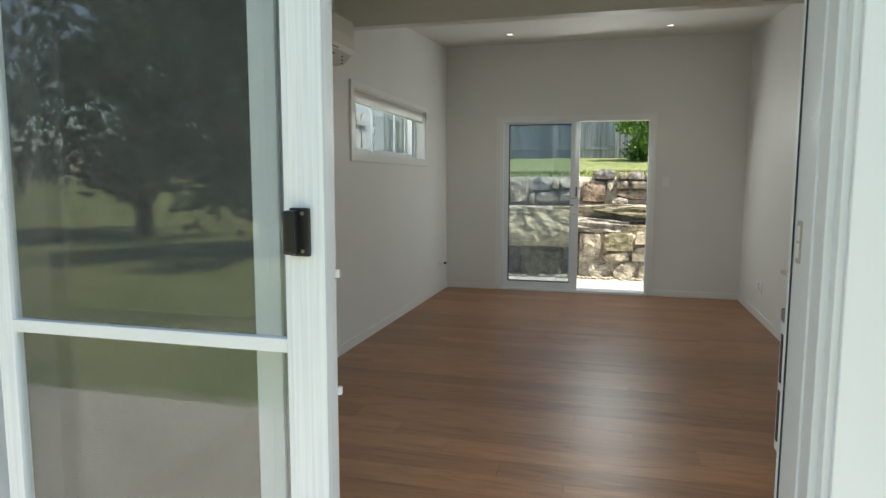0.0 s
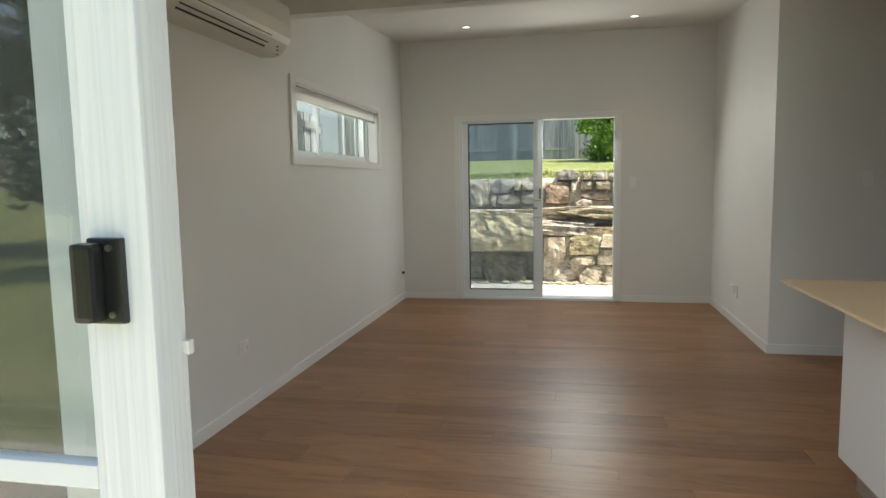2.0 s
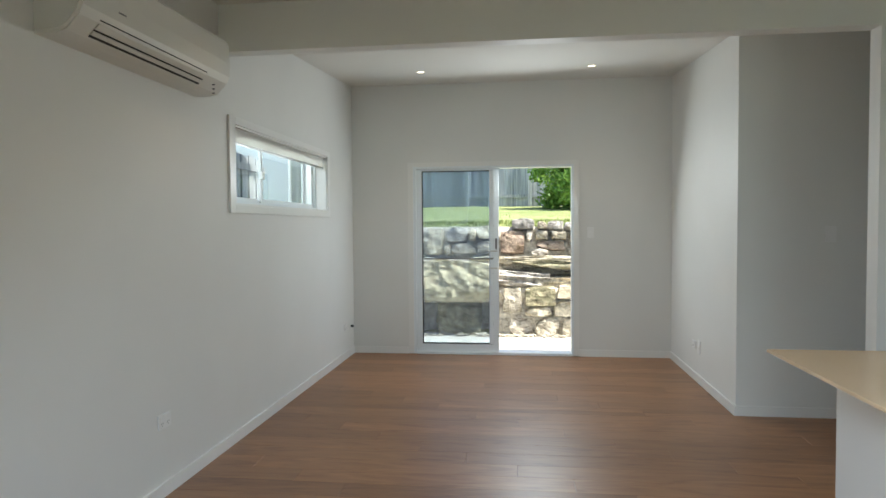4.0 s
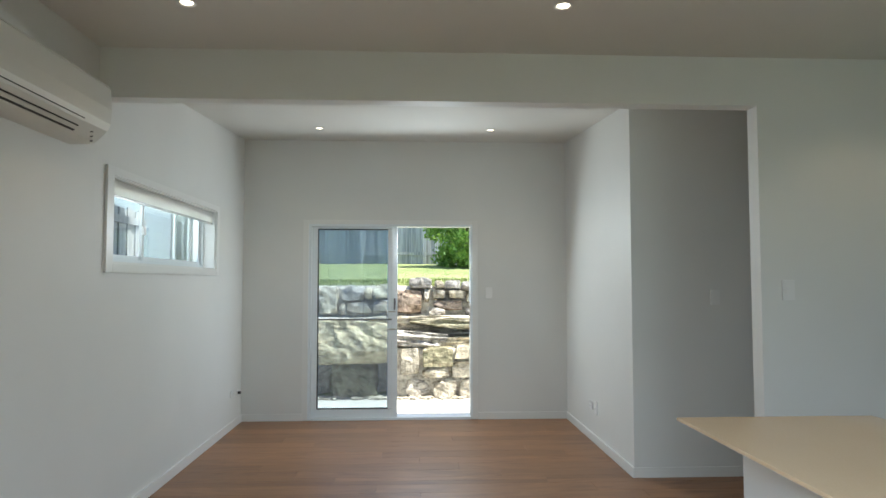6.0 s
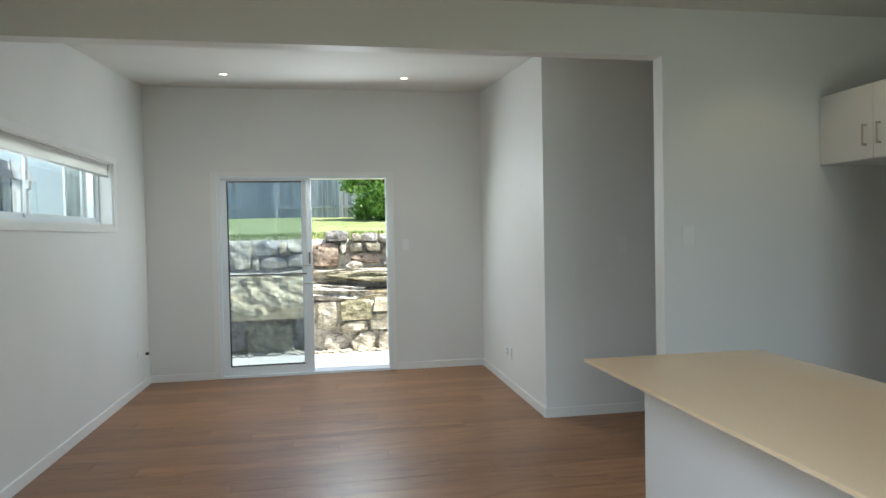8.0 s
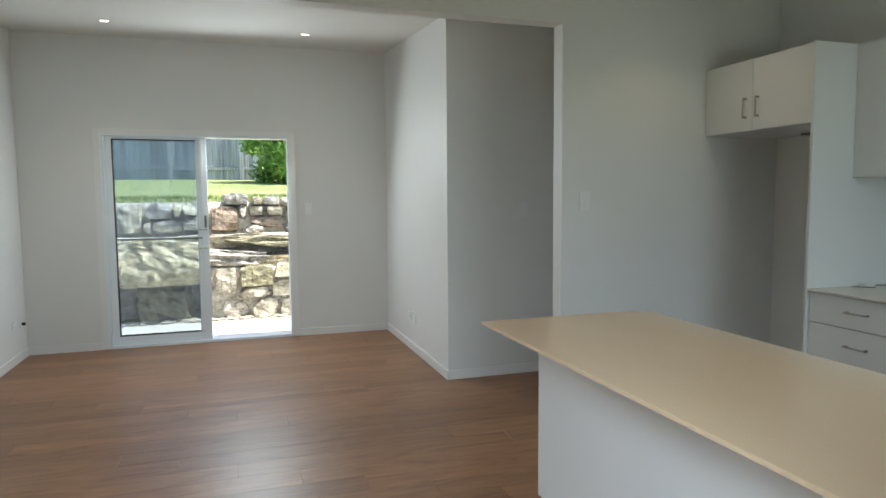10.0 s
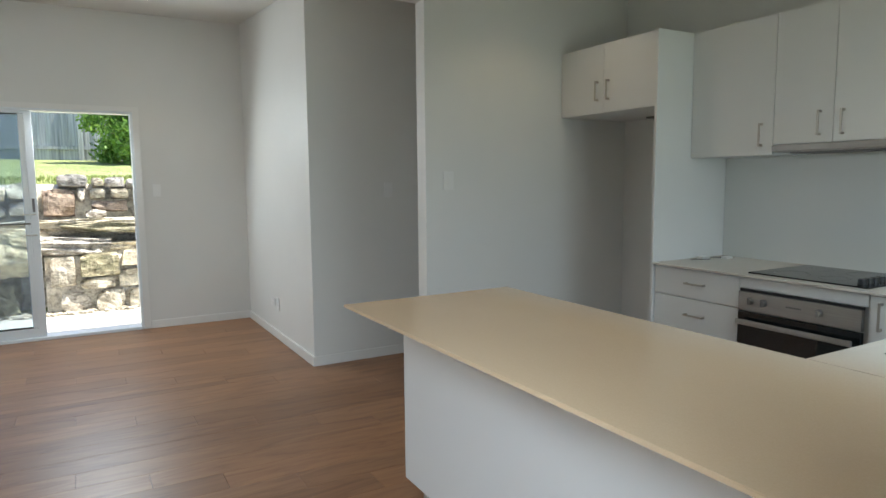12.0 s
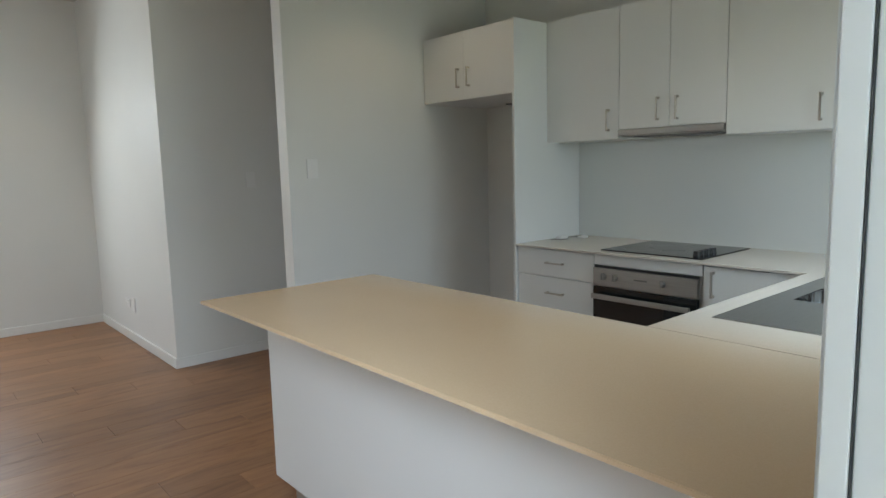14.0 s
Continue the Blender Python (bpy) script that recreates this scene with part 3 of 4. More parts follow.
# ---- downlights ----
def downlight(x, y, z, tilt=0.0):
    ob = thing("downlight", (x, y, z), "small round recessed white downlight, switched on", "light", "downlights in the ceiling")
    bm = bmesh.new()
    bmesh.ops.create_cone(bm, cap_ends=False, segments=28, radius1=0.047, radius2=0.036, depth=0.006, matrix=Matrix.Translation((0, 0, -0.003)))
    bmesh.ops.create_cone(bm, cap_ends=False, segments=28, radius1=0.036, radius2=0.029, depth=0.012, matrix=Matrix.Translation((0, 0, 0.0)))
    part("bezel", bm, M_PLASTIC, ob, "", True)
    bm = bmesh.new()
    cyl(bm, (0, 0, -0.001), 0.029, 0.003, "Z", 28)
    part("diffuser", bm, M_LED, ob, "glowing round diffuser")
    ob.rotation_euler.x = tilt
    lamp = new("downlight_beam", bpy.data.lights.new("downlight_beam", "SPOT"))
    lamp.data.energy, lamp.data.color = 2.0, (1.0, 0.80, 0.55)
    lamp.data.spot_size, lamp.data.spot_blend, lamp.data.shadow_soft_size = radians(110), 0.6, 0.03
    lamp.location = (x, y, z - 0.012)
    return ob


sl = math.atan(0.068)
for x in (-0.73, 0.89):
    downlight(x, 6.50, far_ceiling(6.50), sl)
for x, y in ((-0.93, 3.53), (0.88, 3.48), (2.77, 3.60), (-0.94, 1.7), (0.87, 1.7), (2.68, 1.9)):
    downlight(x, y, ZC)


# ---- switches and sockets ----
def plate(name, c, normal, w, h, label, rockers=((0, 0.018),), category="switch", kind="switch"):
    """A wall plate centred at c on a wall that faces `normal`, one of '+x', '-x', '-y'."""
    ob = thing(name, c, label, category)
    rz = {"-y": 0, "+x": radians(90), "-x": radians(-90)}[normal]
    ob.rotation_euler.z = rz
    bm = bmesh.new()
    box(bm, -w / 2, w / 2, -0.009, 0, -h / 2, h / 2, 0.003)
    part("plate", bm, M_PLASTIC, ob)
    for u, v in rockers:
        bm = bmesh.new()
        box(bm, u - 0.007, u + 0.007, -0.0125, -0.008, v - 0.011, v + 0.011, 0.002)
        part("rocker", bm, M_PLASTIC, ob)
    if kind == "socket":
        for u in (-w / 4, w / 4):
            bm = bmesh.new()
            for du, dz, r in ((-0.008, -0.008, 25), (0.008, -0.008, -25), (0, -0.022, 0)):
                vs = box(bm, -0.0012, 0.0012, -0.0096, -0.0088, -0.004, 0.004)
                bmesh.ops.rotate(bm, verts=vs, cent=(0, 0, 0), matrix=Matrix.Rotation(radians(r), 3, "Y"))
                bmesh.ops.translate(bm, verts=vs, vec=(u + du, 0, dz))
            part("pin_holes", bm, M_BLACK, ob, "dark socket pin holes")
    return ob


plate("light_switch", (2.36, YK, 1.387), "-y", 0.075, 0.118, "white double light switch on the cross wall", ((0, 0.02), (0, -0.02)))
plate("light_switch", (2.435, YA, 1.319), "-y", 0.07, 0.115, "white light switch on the alcove wall", ((0, 0.0),))
plate("light_switch", (0.962, YF, 1.315), "-y", 0.07, 0.115, "white light switch beside the sliding door", ((0, 0.0),))
plate("wall_socket", (XR, 6.36, 0.307), "-x", 0.115, 0.07, "white double wall socket on the side wall", ((-0.03, 0.02), (0.03, 0.02)), "socket", "socket")
plate("data_outlet", (XR, 6.20, 0.307), "-x", 0.07, 0.115, "white aerial outlet plate beside the socket", ((0, 0),), "socket")
plate("wall_socket", (XL, 6.94, 0.332), "+x", 0.115, 0.07, "white double wall socket low on the long wall", ((-0.03, 0.02), (0.03, 0.02)), "socket", "socket")
plate("wall_socket", (XL, 3.45, 0.385), "+x", 0.115, 0.075, "white double wall socket low on the long wall near the entry", ((-0.03, 0.02), (0.03, 0.02)), "socket", "socket")
ob = thing("antenna_outlet", (XL, 7.14, 0.31), "dark aerial connector standing out of the long wall", "socket")
bm = bmesh.new()
cyl(bm, (0.018, 0, 0), 0.014, 0.036, "X", 16)
part("connector", bm, M_BLACK, ob, "black round connector", True)
bm = bmesh.new()
box(bm, 0.0, 0.008, -0.03, 0.03, -0.035, 0.035, 0.003)
part("plate", bm, M_PLASTIC, ob, "white backing plate")

# ---- kitchen ----
BZ0, BZ1 = 0.883, 0.894
HX = 0.028


def bar_handle(parent, at, face_x, c, vertical=True, length=0.125, label="satin nickel bow handle"):
    y, z = c
    bm = bmesh.new()
    h = length / 2
    if vertical:
        segs = ((-0.005, 0.005, -h, h, 0.024, 0.030), (-0.005, 0.005, -h, -h + 0.012, 0.0, 0.024), (-0.005, 0.005, h - 0.012, h, 0.0, 0.024))
    else:
        segs = ((-h, h, -0.005, 0.005, 0.024, 0.030), (-h, -h + 0.012, -0.005, 0.005, 0.0, 0.024), (h - 0.012, h, -0.005, 0.005, 0.0, 0.024))
    for a, b, c0, c1, d0, d1 in segs:
        box(bm, face_x - d1 - at[0], face_x - d0 - at[0], y + a - at[1], y + b - at[1], z + c0 - at[2], z + c1 - at[2], 0.0015)
    return part("handle", bm, M_NICKEL, parent, label)


def cabinet(name, label, xf, xb, y0, y1, z0, z1, doors, group=""):
    """Carcass with door or drawer fronts, facing -x. doors: (y0, y1, z0, z1, handle y, handle z, vertical, kind)."""
    at = ((xf + xb) / 2, (y0 + y1) / 2, z0)
    ob = thing(name, at, label, "cabinet", group)
    boxpart("body", at, (xf + 0.019, xb, y0, y1, z0, z1), M_CAB, ob)
    for a, b, c, d, hy, hz, vert, kind in doors:
        dr = boxpart(kind, at, (xf, xf + 0.017, a + 0.0015, b - 0.0015, c + 0.0015, d - 0.0015), M_CAB, ob, "", 0.0012)
        if hy is not None:
            bar_handle(dr, at, xf, (hy, hz), vert)
    return ob


cabinet("fridge_cabinet", "white two-door cupboard over the empty fridge space", 3.28, XE, 3.29, YK - 0.002, 1.815, 2.25,
        [(3.735, YK - 0.004, 1.815, 2.25, 3.785, 1.955, True, "door"), (3.29, 3.735, 1.815, 2.25, 3.685, 1.955, True, "door")])
tall = thing("tall_panel", (3.6, 3.281, 0), "full-height white end panel beside the fridge space", "panel")
boxpart("panel", (3.6, 3.281, 0), (3.26, XE, 3.272, 3.29, -0.012, 2.25), M_CAB, tall, "", 0.001)
G = "wall cabinets over the cooktop bench"
cabinet("wall_cabinet", "white single-door wall cabinet beside the tall panel", 3.56, XE, 2.741, 3.271, 1.512, 2.25,
        [(2.741, 3.271, 1.512, 2.25, 2.807, 1.621, True, "door")], G)
cabinet("wall_cabinet", "white two-door wall cabinet above the range hood", 3.56, XE, 2.116, 2.740, 1.564, 2.25,
        [(2.427, 2.740, 1.564, 2.25, 2.490, 1.662, True, "door"), (2.116, 2.427, 1.564, 2.25, 2.377, 1.660, True, "door")], G)
cabinet("wall_cabinet", "white wide single-door wall cabinet at the end of the row", 3.56, XE, 1.625, 2.115, 1.505, 2.25,
        [(1.625, 2.115, 1.505, 2.25, 1.68, 1.605, True, "door")], G)
at = (3.7, 2.44, 1.51)
hood = thing("range_hood", at, "slim slide-out stainless steel range hood under the wall cabinet", "range hood")
boxpart("front_strip", at, (3.545, 3.57, 2.12, 2.736, 1.529, 1.560), M_STEEL, hood, "", 0.002)
boxpart("body", at, (3.571, XE - 0.02, 2.125, 2.73, 1.524, 1.563), M_STEEL, hood)
boxpart("filter", at, (3.62, XE - 0.06, 2.2, 2.68, 1.518, 1.5238), M_GREYPL, hood, "grey mesh filter")

G = "base cabinets under the cooktop bench"
cabinet("drawer_unit", "white drawer unit with bow handles under the bench", 3.275, XE, 2.70, 3.271, 0.10, BZ0,
        [(2.70, 3.268, 0.715, BZ0 - 0.006, 2.972, 0.80, False, "drawer"), (2.70, 3.268, 0.42, 0.712, 2.972, 0.62, False, "drawer"), (2.70, 3.268, 0.10, 0.417, 2.972, 0.34, False, "drawer")], G)
cabinet("oven_housing", "white housing with a filler strip above the oven", 3.275, XE, 2.07, 2.699, 0.10, BZ0,
        [(2.07, 2.699, 0.822, BZ0 - 0.004, None, None, True, "filler"), (2.07, 2.699, 0.10, 0.215, None, None, True, "filler")], G)
cabinet("base_cabinet", "white base cupboard with an upright handle beside the oven", 3.275, XE, 1.62, 2.069, 0.10, BZ0,
        [(1.625, 2.066, 0.10, BZ0 - 0.006, 2.015, 0.79, True, "door")], G)
at = (3.3, 2.38, 0.2)
oven = thing("oven", at, "built-in stainless steel oven with a black glass door, closed", "oven")
boxpart("control_panel", at, (3.250, 3.275, 2.083, 2.687, 0.712, 0.808), M_STEEL, oven, "brushed steel control panel", 0.002)
# solid black strip, paints the shade between the panel and the filler
boxpart("gap_shade", at, (3.262, 3.276, 2.083, 2.687, 0.809, 0.821), M_BLACK, oven, "black strip that stands for the shade in the gap above the panel")
boxpart("door", at, (3.250, 3.275, 2.083, 2.687, 0.225, 0.706), M_OVGLASS, oven, "black glass oven door", 0.002)
boxpart("window", at, (3.2485, 3.2502, 2.16, 2.61, 0.33, 0.60), M_OVGLASS, oven, "dark inner oven window")
hb = bmesh.new()
box(hb, 3.205 - at[0], 3.219 - at[0], 2.10 - at[1], 2.67 - at[1], 0.645 - at[2], 0.672 - at[2], 0.004)
for yy in (2.13, 2.64):
    box(hb, 3.217 - at[0], 3.251 - at[0], yy - 0.008 - at[1], yy + 0.008 - at[1], 0.652 - at[2], 0.665 - at[2], 0.002)
part("door_handle", hb, M_STEEL, oven, "flat steel bar handle")
for yy in (2.62, 2.548, 2.27):
    hb = bmesh.new()
    cyl(hb, (3.240 - at[0], yy - at[1], 0.765 - at[2]), 0.017, 0.022, "X", 20, 0.019)
    box(hb, 3.220 - at[0], 3.230 - at[0], yy - 0.004 - at[1], yy + 0.004 - at[1], 0.748 - at[2], 0.782 - at[2], 0.002)
    part("knob", hb, M_STEEL, oven, "round steel knob", False)
boxpart("timer_window", at, (3.2488, 3.2503, 2.355, 2.43, 0.762, 0.770), M_GREYPL, oven, "small unreadable printed marking")

at = (3.6, 2.4, BZ1)
hob = thing("cooktop", at, "black ceramic glass cooktop with knobs along one side", "cooktop")
boxpart("glass_top", at, (3.325, 3.845, 2.10, 2.69, BZ1, BZ1 + 0.007), M_BGLASS, hob, "", 0.002)
for k in range(4):
    bm = bmesh.new()
    cyl(bm, (3.40 + k * 0.052 - at[0], 2.165 - at[1], 0.019), 0.021, 0.026, "Z", 20, 0.018)
    part("knob", bm, M_BLACK, hob, "round black knob")
for cx, cy, rr in ((3.47, 2.54, 0.085), (3.71, 2.54, 0.07), (3.71, 2.31, 0.085), (3.47, 2.33, 0.07)):
    bm = bmesh.new()
    bmesh.ops.create_cone(bm, cap_ends=False, segments=40, radius1=rr, radius2=rr - 0.003, depth=0.0004, matrix=Matrix.Translation((cx - at[0], cy - at[1], 0.0074)))
    part("cooking_ring", bm, M_GREYPL, hob, "faint grey cooking ring")

# benchtop: one U-shaped slab, with the opening for the sink
BX0, BX1, BY1, BYI, BXC = 1.212, 2.02, 3.02, 1.60, 3.255
KX0, KX1, KY0, KY1 = 2.26, 3.235, 1.06, 1.50


def slab(name, xs, ys, filled, z0, z1, material, bevel=0.002):
    """One slab over the filled cells of a grid."""
    bm = bmesh.new()
    vs = {}
    for i in range(len(xs) - 1):
        for j in range(len(ys) - 1):
            if filled(i, j):
                ks = ((i, j), (i + 1, j), (i + 1, j + 1), (i, j + 1))
                for k in ks:
                    if k not in vs:
                        vs[k] = bm.verts.new((xs[k[0]], ys[k[1]], z1))
                bm.faces.new([vs[k] for k in ks])
    up = bm.faces[:]
    ext = bmesh.ops.extrude_face_region(bm, geom=up)
    for v in ext["geom"]:
        if isinstance(v, bmesh.types.BMVert):
            v.co.z = z0
    bmesh.ops.recalc_face_normals(bm, faces=bm.faces)
    bmesh.ops.dissolve_limit(bm, angle_limit=0.01, verts=bm.verts, edges=bm.edges)
    if bevel:
        es = [e for e in bm.edges if len(e.link_faces) == 2 and abs(e.calc_face_angle(0)) > 0.5 and min(v.co.z for v in e.verts) > z1 - 1e-5]
        bmesh.ops.bevel(bm, geom=es, offset=bevel, segments=2, affect="EDGES")
    return part(name, bm, material)


# both slabs share one stone; its colour carries the change of light along x
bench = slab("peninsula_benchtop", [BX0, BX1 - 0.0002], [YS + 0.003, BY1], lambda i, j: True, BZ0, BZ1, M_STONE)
tagged(bench, "engineered stone breakfast bench, warm light painted into its cream colour, over the white peninsula", "benchtop")
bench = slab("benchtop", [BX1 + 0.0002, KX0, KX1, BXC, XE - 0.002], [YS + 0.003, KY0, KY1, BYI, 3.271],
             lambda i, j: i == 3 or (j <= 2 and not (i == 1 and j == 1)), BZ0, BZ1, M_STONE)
tagged(bench, "engineered stone benchtop, cool light painted into its pale colour, with the sink and the cooktop", "benchtop")

at = (1.7, 1.9, 0)
pen = thing("peninsula_cabinet", at, "white panelled base under the overhanging breakfast bench", "cabinet")
boxpart("back_panel", at, (1.462, 1.480, YS + 0.003, 2.985, 0.115, BZ0), M_CAB, pen, "", 0.001)
boxpart("end_panel", at, (1.481, 2.0, 2.967, 2.985, 0.115, BZ0), M_CAB, pen, "", 0.001)
boxpart("carcass", at, (1.481, 2.0, YS + 0.003, 2.966, 0.115, BZ0 - 0.001), M_CAB, pen)
boxpart("kickboard", at, (1.52, 1.98, YS + 0.003, 2.93, -0.012, 0.114), M_KICK, pen, "brushed grey kickboard")
at = (2.6, 1.3, 0)
sinkbase = thing("sink_cabinet", at, "white base cabinets under the sink", "cabinet")
boxpart("body", at, (2.001, 3.274, YS + 0.003, 1.56, 0.115, 0.72), M_CAB, sinkbase)
boxpart("front", at, (2.001, 3.255, 1.561, 1.578, 0.115, BZ0 - 0.004), M_CAB, sinkbase, "", 0.001)
boxpart("kickboard", at, (2.001, 3.26, 1.50, 1.53, -0.012, 0.114), M_KICK, sinkbase, "brushed grey kickboard")
boxpart("kickboard", at, (3.31, 3.33, 1.60, 3.27, -0.012, 0.099), M_KICK, sinkbase, "brushed grey kickboard")

# sink: drainer deck with two bowls
at = (2.7, 1.29, BZ1)
sink = thing("sink", at, "stainless steel double-bowl sink with a ribbed drainer", "sink")
bowls = ((2.66, 2.92, 1.12, 1.43), (2.97, 3.20, 1.12, 1.43))
deck = slab("deck", [KX0 - 0.012, 2.66, 2.92, 2.97, 3.20, KX1 + 0.012], [KY0 - 0.012, 1.12, 1.43, KY1 + 0.012],
            lambda i, j: not (j == 1 and i in (1, 3)), BZ1 - 0.002, BZ1 + 0.004, M_SINK, 0.0015)
deck.parent = sink
deck.location = (-at[0], -at[1], -at[2])
for a, b, c, d in bowls:
    bm = bmesh.new()
    r = bmesh.ops.create_cube(bm, size=1.0)
    for v in r["verts"]:
        sh = 0.012 if v.co.z < 0 else 0.0
        v.co = Vector(((a + b) / 2 - at[0] + v.co.x * (b - a - 2 * sh), (c + d) / 2 - at[1] + v.co.y * (d - c - 2 * sh), -0.08 + v.co.z * 0.166))
    bmesh.ops.delete(bm, geom=[f for f in bm.faces if f.calc_center_median().z > -0.01], context="FACES")
    bmesh.ops.bevel(bm, geom=[e for e in bm.edges if not e.is_boundary], offset=0.03, segments=4, affect="EDGES")
    part("bowl", bm, M_SINK, sink, "", True)
bm = bmesh.new()
cyl(bm, (2.92 - at[0], 1.095 - at[1], 0.03), 0.022, 0.055, "Z", 20)
cyl(bm, (2.92 - at[0], 1.095 - at[1], 0.12), 0.010, 0.16, "Z", 16)
cyl(bm, (2.92 - at[0], 1.165 - at[1], 0.19), 0.010, 0.15, "Y", 16)
part("tap", bm, M_NICKEL, sink, "chrome mixer tap", True)

structure(boxes("splashback", [(XE - 0.008, XE - 0.001, 1.0, 3.27, BZ1, 1.51)], M_SPLASH), "pale glossy splashback behind the cooktop", "splashback")

# flat white adaptor with its cable on the bench
at = (3.66, 3.20, BZ1)
ad = thing("cable_adaptor", at, "small white adaptor with a short looped cable on the benchtop", "cable")
boxpart("block", at, (3.60, 3.67, 3.19, 3.235, BZ1, BZ1 + 0.018), M_PLASTIC, ad, "", 0.004)
boxpart("plug", at, (3.73, 3.79, 3.12, 3.16, BZ1, BZ1 + 0.014), M_PLASTIC, ad, "", 0.004)


def cable(name, pts, r, material, parent=None, label=""):
    bm = bmesh.new()
    seg = 6
    rings = []
    for i, p in enumerate(pts):
        p = Vector(p)
        d = (Vector(pts[min(i + 1, len(pts) - 1)]) - Vector(pts[max(i - 1, 0)])).normalized()
        u = d.orthogonal().normalized()
        w = d.cross(u)
        rings.append([bm.verts.new(p + r * (math.cos(2 * math.pi * k / seg) * u + math.sin(2 * math.pi * k / seg) * w)) for k in range(seg)])
    for a, b in zip(rings, rings[1:]):
        for k in range(seg):
            bm.faces.new((a[k], a[(k + 1) % seg], b[(k + 1) % seg], b[k]))
    bmesh.ops.recalc_face_normals(bm, faces=bm.faces)
    return part(name, bm, material, parent, label, True)


cable("cord", [(-0.13 + 0.02 * k, 0.03 * math.cos(k * 0.7) - 0.01, 0.004) for k in range(14)], 0.0025, M_GREYPL, ad, "thin grey cord")
# vent strip behind the fridge space cupboard
at = (XE - 0.1, 3.7, 1.80)
tagged(boxes("ventilation_grille", [(XE - 0.16, XE - 0.04, 3.52, 3.80, 1.801, 1.813)], M_GREYPL), "narrow grey grille under the fridge cupboard", "vent")

# kitchen window over the sink
at = (2.85, 0.6, SZ0)
win2 = thing("window_2", at, "white aluminium window over the kitchen sink", "window")
win2["kind"] = "structure"
for nm, b in (("window_frame", (SX0, SX0 + 0.04, 0.55, 0.62, SZ0, SZ1)), ("window_frame", (SX1 - 0.04, SX1, 0.55, 0.62, SZ0, SZ1)),
              ("window_frame", (SX0 + 0.04, SX1 - 0.04, 0.55, 0.62, SZ1 - 0.04, SZ1)), ("window_sill", (SX0 + 0.04, SX1 - 0.04, 0.55, 0.62, SZ0, SZ0 + 0.04)),
              ("mullion", (2.83, 2.87, 0.555, 0.615, SZ0 + 0.04, SZ1 - 0.04))):
    boxpart(nm, at, b, M_ALU, win2, "", 0.002)
for a, b in ((SX0 + 0.04, 2.83), (2.87, SX1 - 0.04)):
    p = boxpart("pane", at, (a, b, 0.582, 0.588, SZ0 + 0.04, SZ1 - 0.04), M_GLASS, win2, "clear glass pane")
    p.visible_shadow = False

# ---- entry door ----
at = (-0.1, 0.55, 0)
JX = 0.675
efr = thing("entry_door_frame", at, "white aluminium frame of the sliding entry door", "door frame")
efr["kind"] = "structure"
boxpart("jamb", at, (EX0, EX0 + 0.03, 0.50, 0.68, 0, EZ1), M_ALU, efr, "", 0.002)
boxpart("head", at, (EX0 + 0.03, JX, 0.50, 0.68, EZ1 - 0.03, EZ1), M_ALU, efr, "", 0.002)
boxpart("sill", at, (EX0 + 0.03, JX, 0.49, 0.70, -0.03, 0.004), M_ALU, efr, "", 0.002)
boxpart("jamb", at, (JX + 0.003, EX1, 0.575, 0.6676, 0, EZ1), M_ALU, efr, "", 0.001)
boxpart("jamb", at, (JX + 0.006, EX1, 0.525, 0.5745, 0, EZ1), M_ALU, efr, "", 0.003)
boxpart("jamb", at, (JX + 0.016, EX1, 0.500, 0.5245, 0, EZ1), M_ALU, efr, "", 0.003)
boxpart("seal", at, (JX - 0.0002, JX + 0.0029, 0.6677, 0.6683, 0.01, EZ1 - 0.031), M_GASKET, efr, "black rubber door seal")
boxpart("stop_bead", at, (JX - 0.001, EX1, 0.6685, 0.681, 0, EZ1), M_ALU, efr, "", 0.001)
boxpart("reveal", at, (JX + 0.055, EX1, 0.6812, 0.701, 0, EZ1), M_ALU, efr, "", 0.001)
structure(boxes("trim", [(EX1 + 0.035, EX1 + 0.095, YS, YS + 0.003, 0, EZ1 + 0.06)], M_TRIM), "white painted door architrave", "trim")
structure(boxes("trim", [(EX0 - 0.055, EX0, YS, YS + 0.016, 0, EZ1 + 0.06), (EX0, EX1, YS, YS + 0.016, EZ1, EZ1 + 0.06)], M_TRIM), "white painted door architrave", "trim")
structure(boxes("trim", [(JX + 0.026, EX1 + 0.06, 0.488, 0.4995, -0.05, EZ1 + 0.05)], M_ALU, bevel=0.003), "white outside door trim", "trim")
ek = thing("keeper_plate", (JX + 0.0025, 0.635, 1.25), "small metal lock keeper on the entry door jamb", "lock")
bm = bmesh.new()
box(bm, -0.002, 0.001, -0.010, 0.010, -0.034, 0.034, 0.0008)
part("plate", bm, M_NICKEL, ek)
for z in (0.014, -0.014):
    bm = bmesh.new()
    box(bm, -0.003, -0.0018, -0.0065, 0.0065, z - 0.012, z + 0.012)
    part("slot", bm, M_PLASTIC, ek, "white keeper slot")

at = (-0.5, 0.55, 0)
ed = thing("entry_sliding_door", at, "white framed glass sliding entry door with a midrail, slid open", "door")
ED0, ED1 = -0.872, -0.108
sliding_panel(ed, at, ED0, ED1 - 0.040, 0.550, 0.575, 0.008, EZ1 - 0.035, 0.042, 0.10, 0.06, M_ALU_OLD, M_ENTRYGLASS, 1.028, False, 0.026, M_ALU)
boxpart("lock_stile", at, (ED1 - 0.069, ED1, 0.545, 0.571, 0.008, EZ1 - 0.035), M_ALU_OLD, ed, "streaked white lock stile", 0.003)
for a, b, w in ((0.571, 0.583, 0.002), (0.583, 0.597, 0.005), (0.597, 0.612, 0.009)):
    boxpart("edge_profile", at, (ED1 - 0.060, ED1 - w, a + 0.0005, b, 0.008, EZ1 - 0.035), M_ALU, ed, "", 0.002)
bm = bmesh.new()
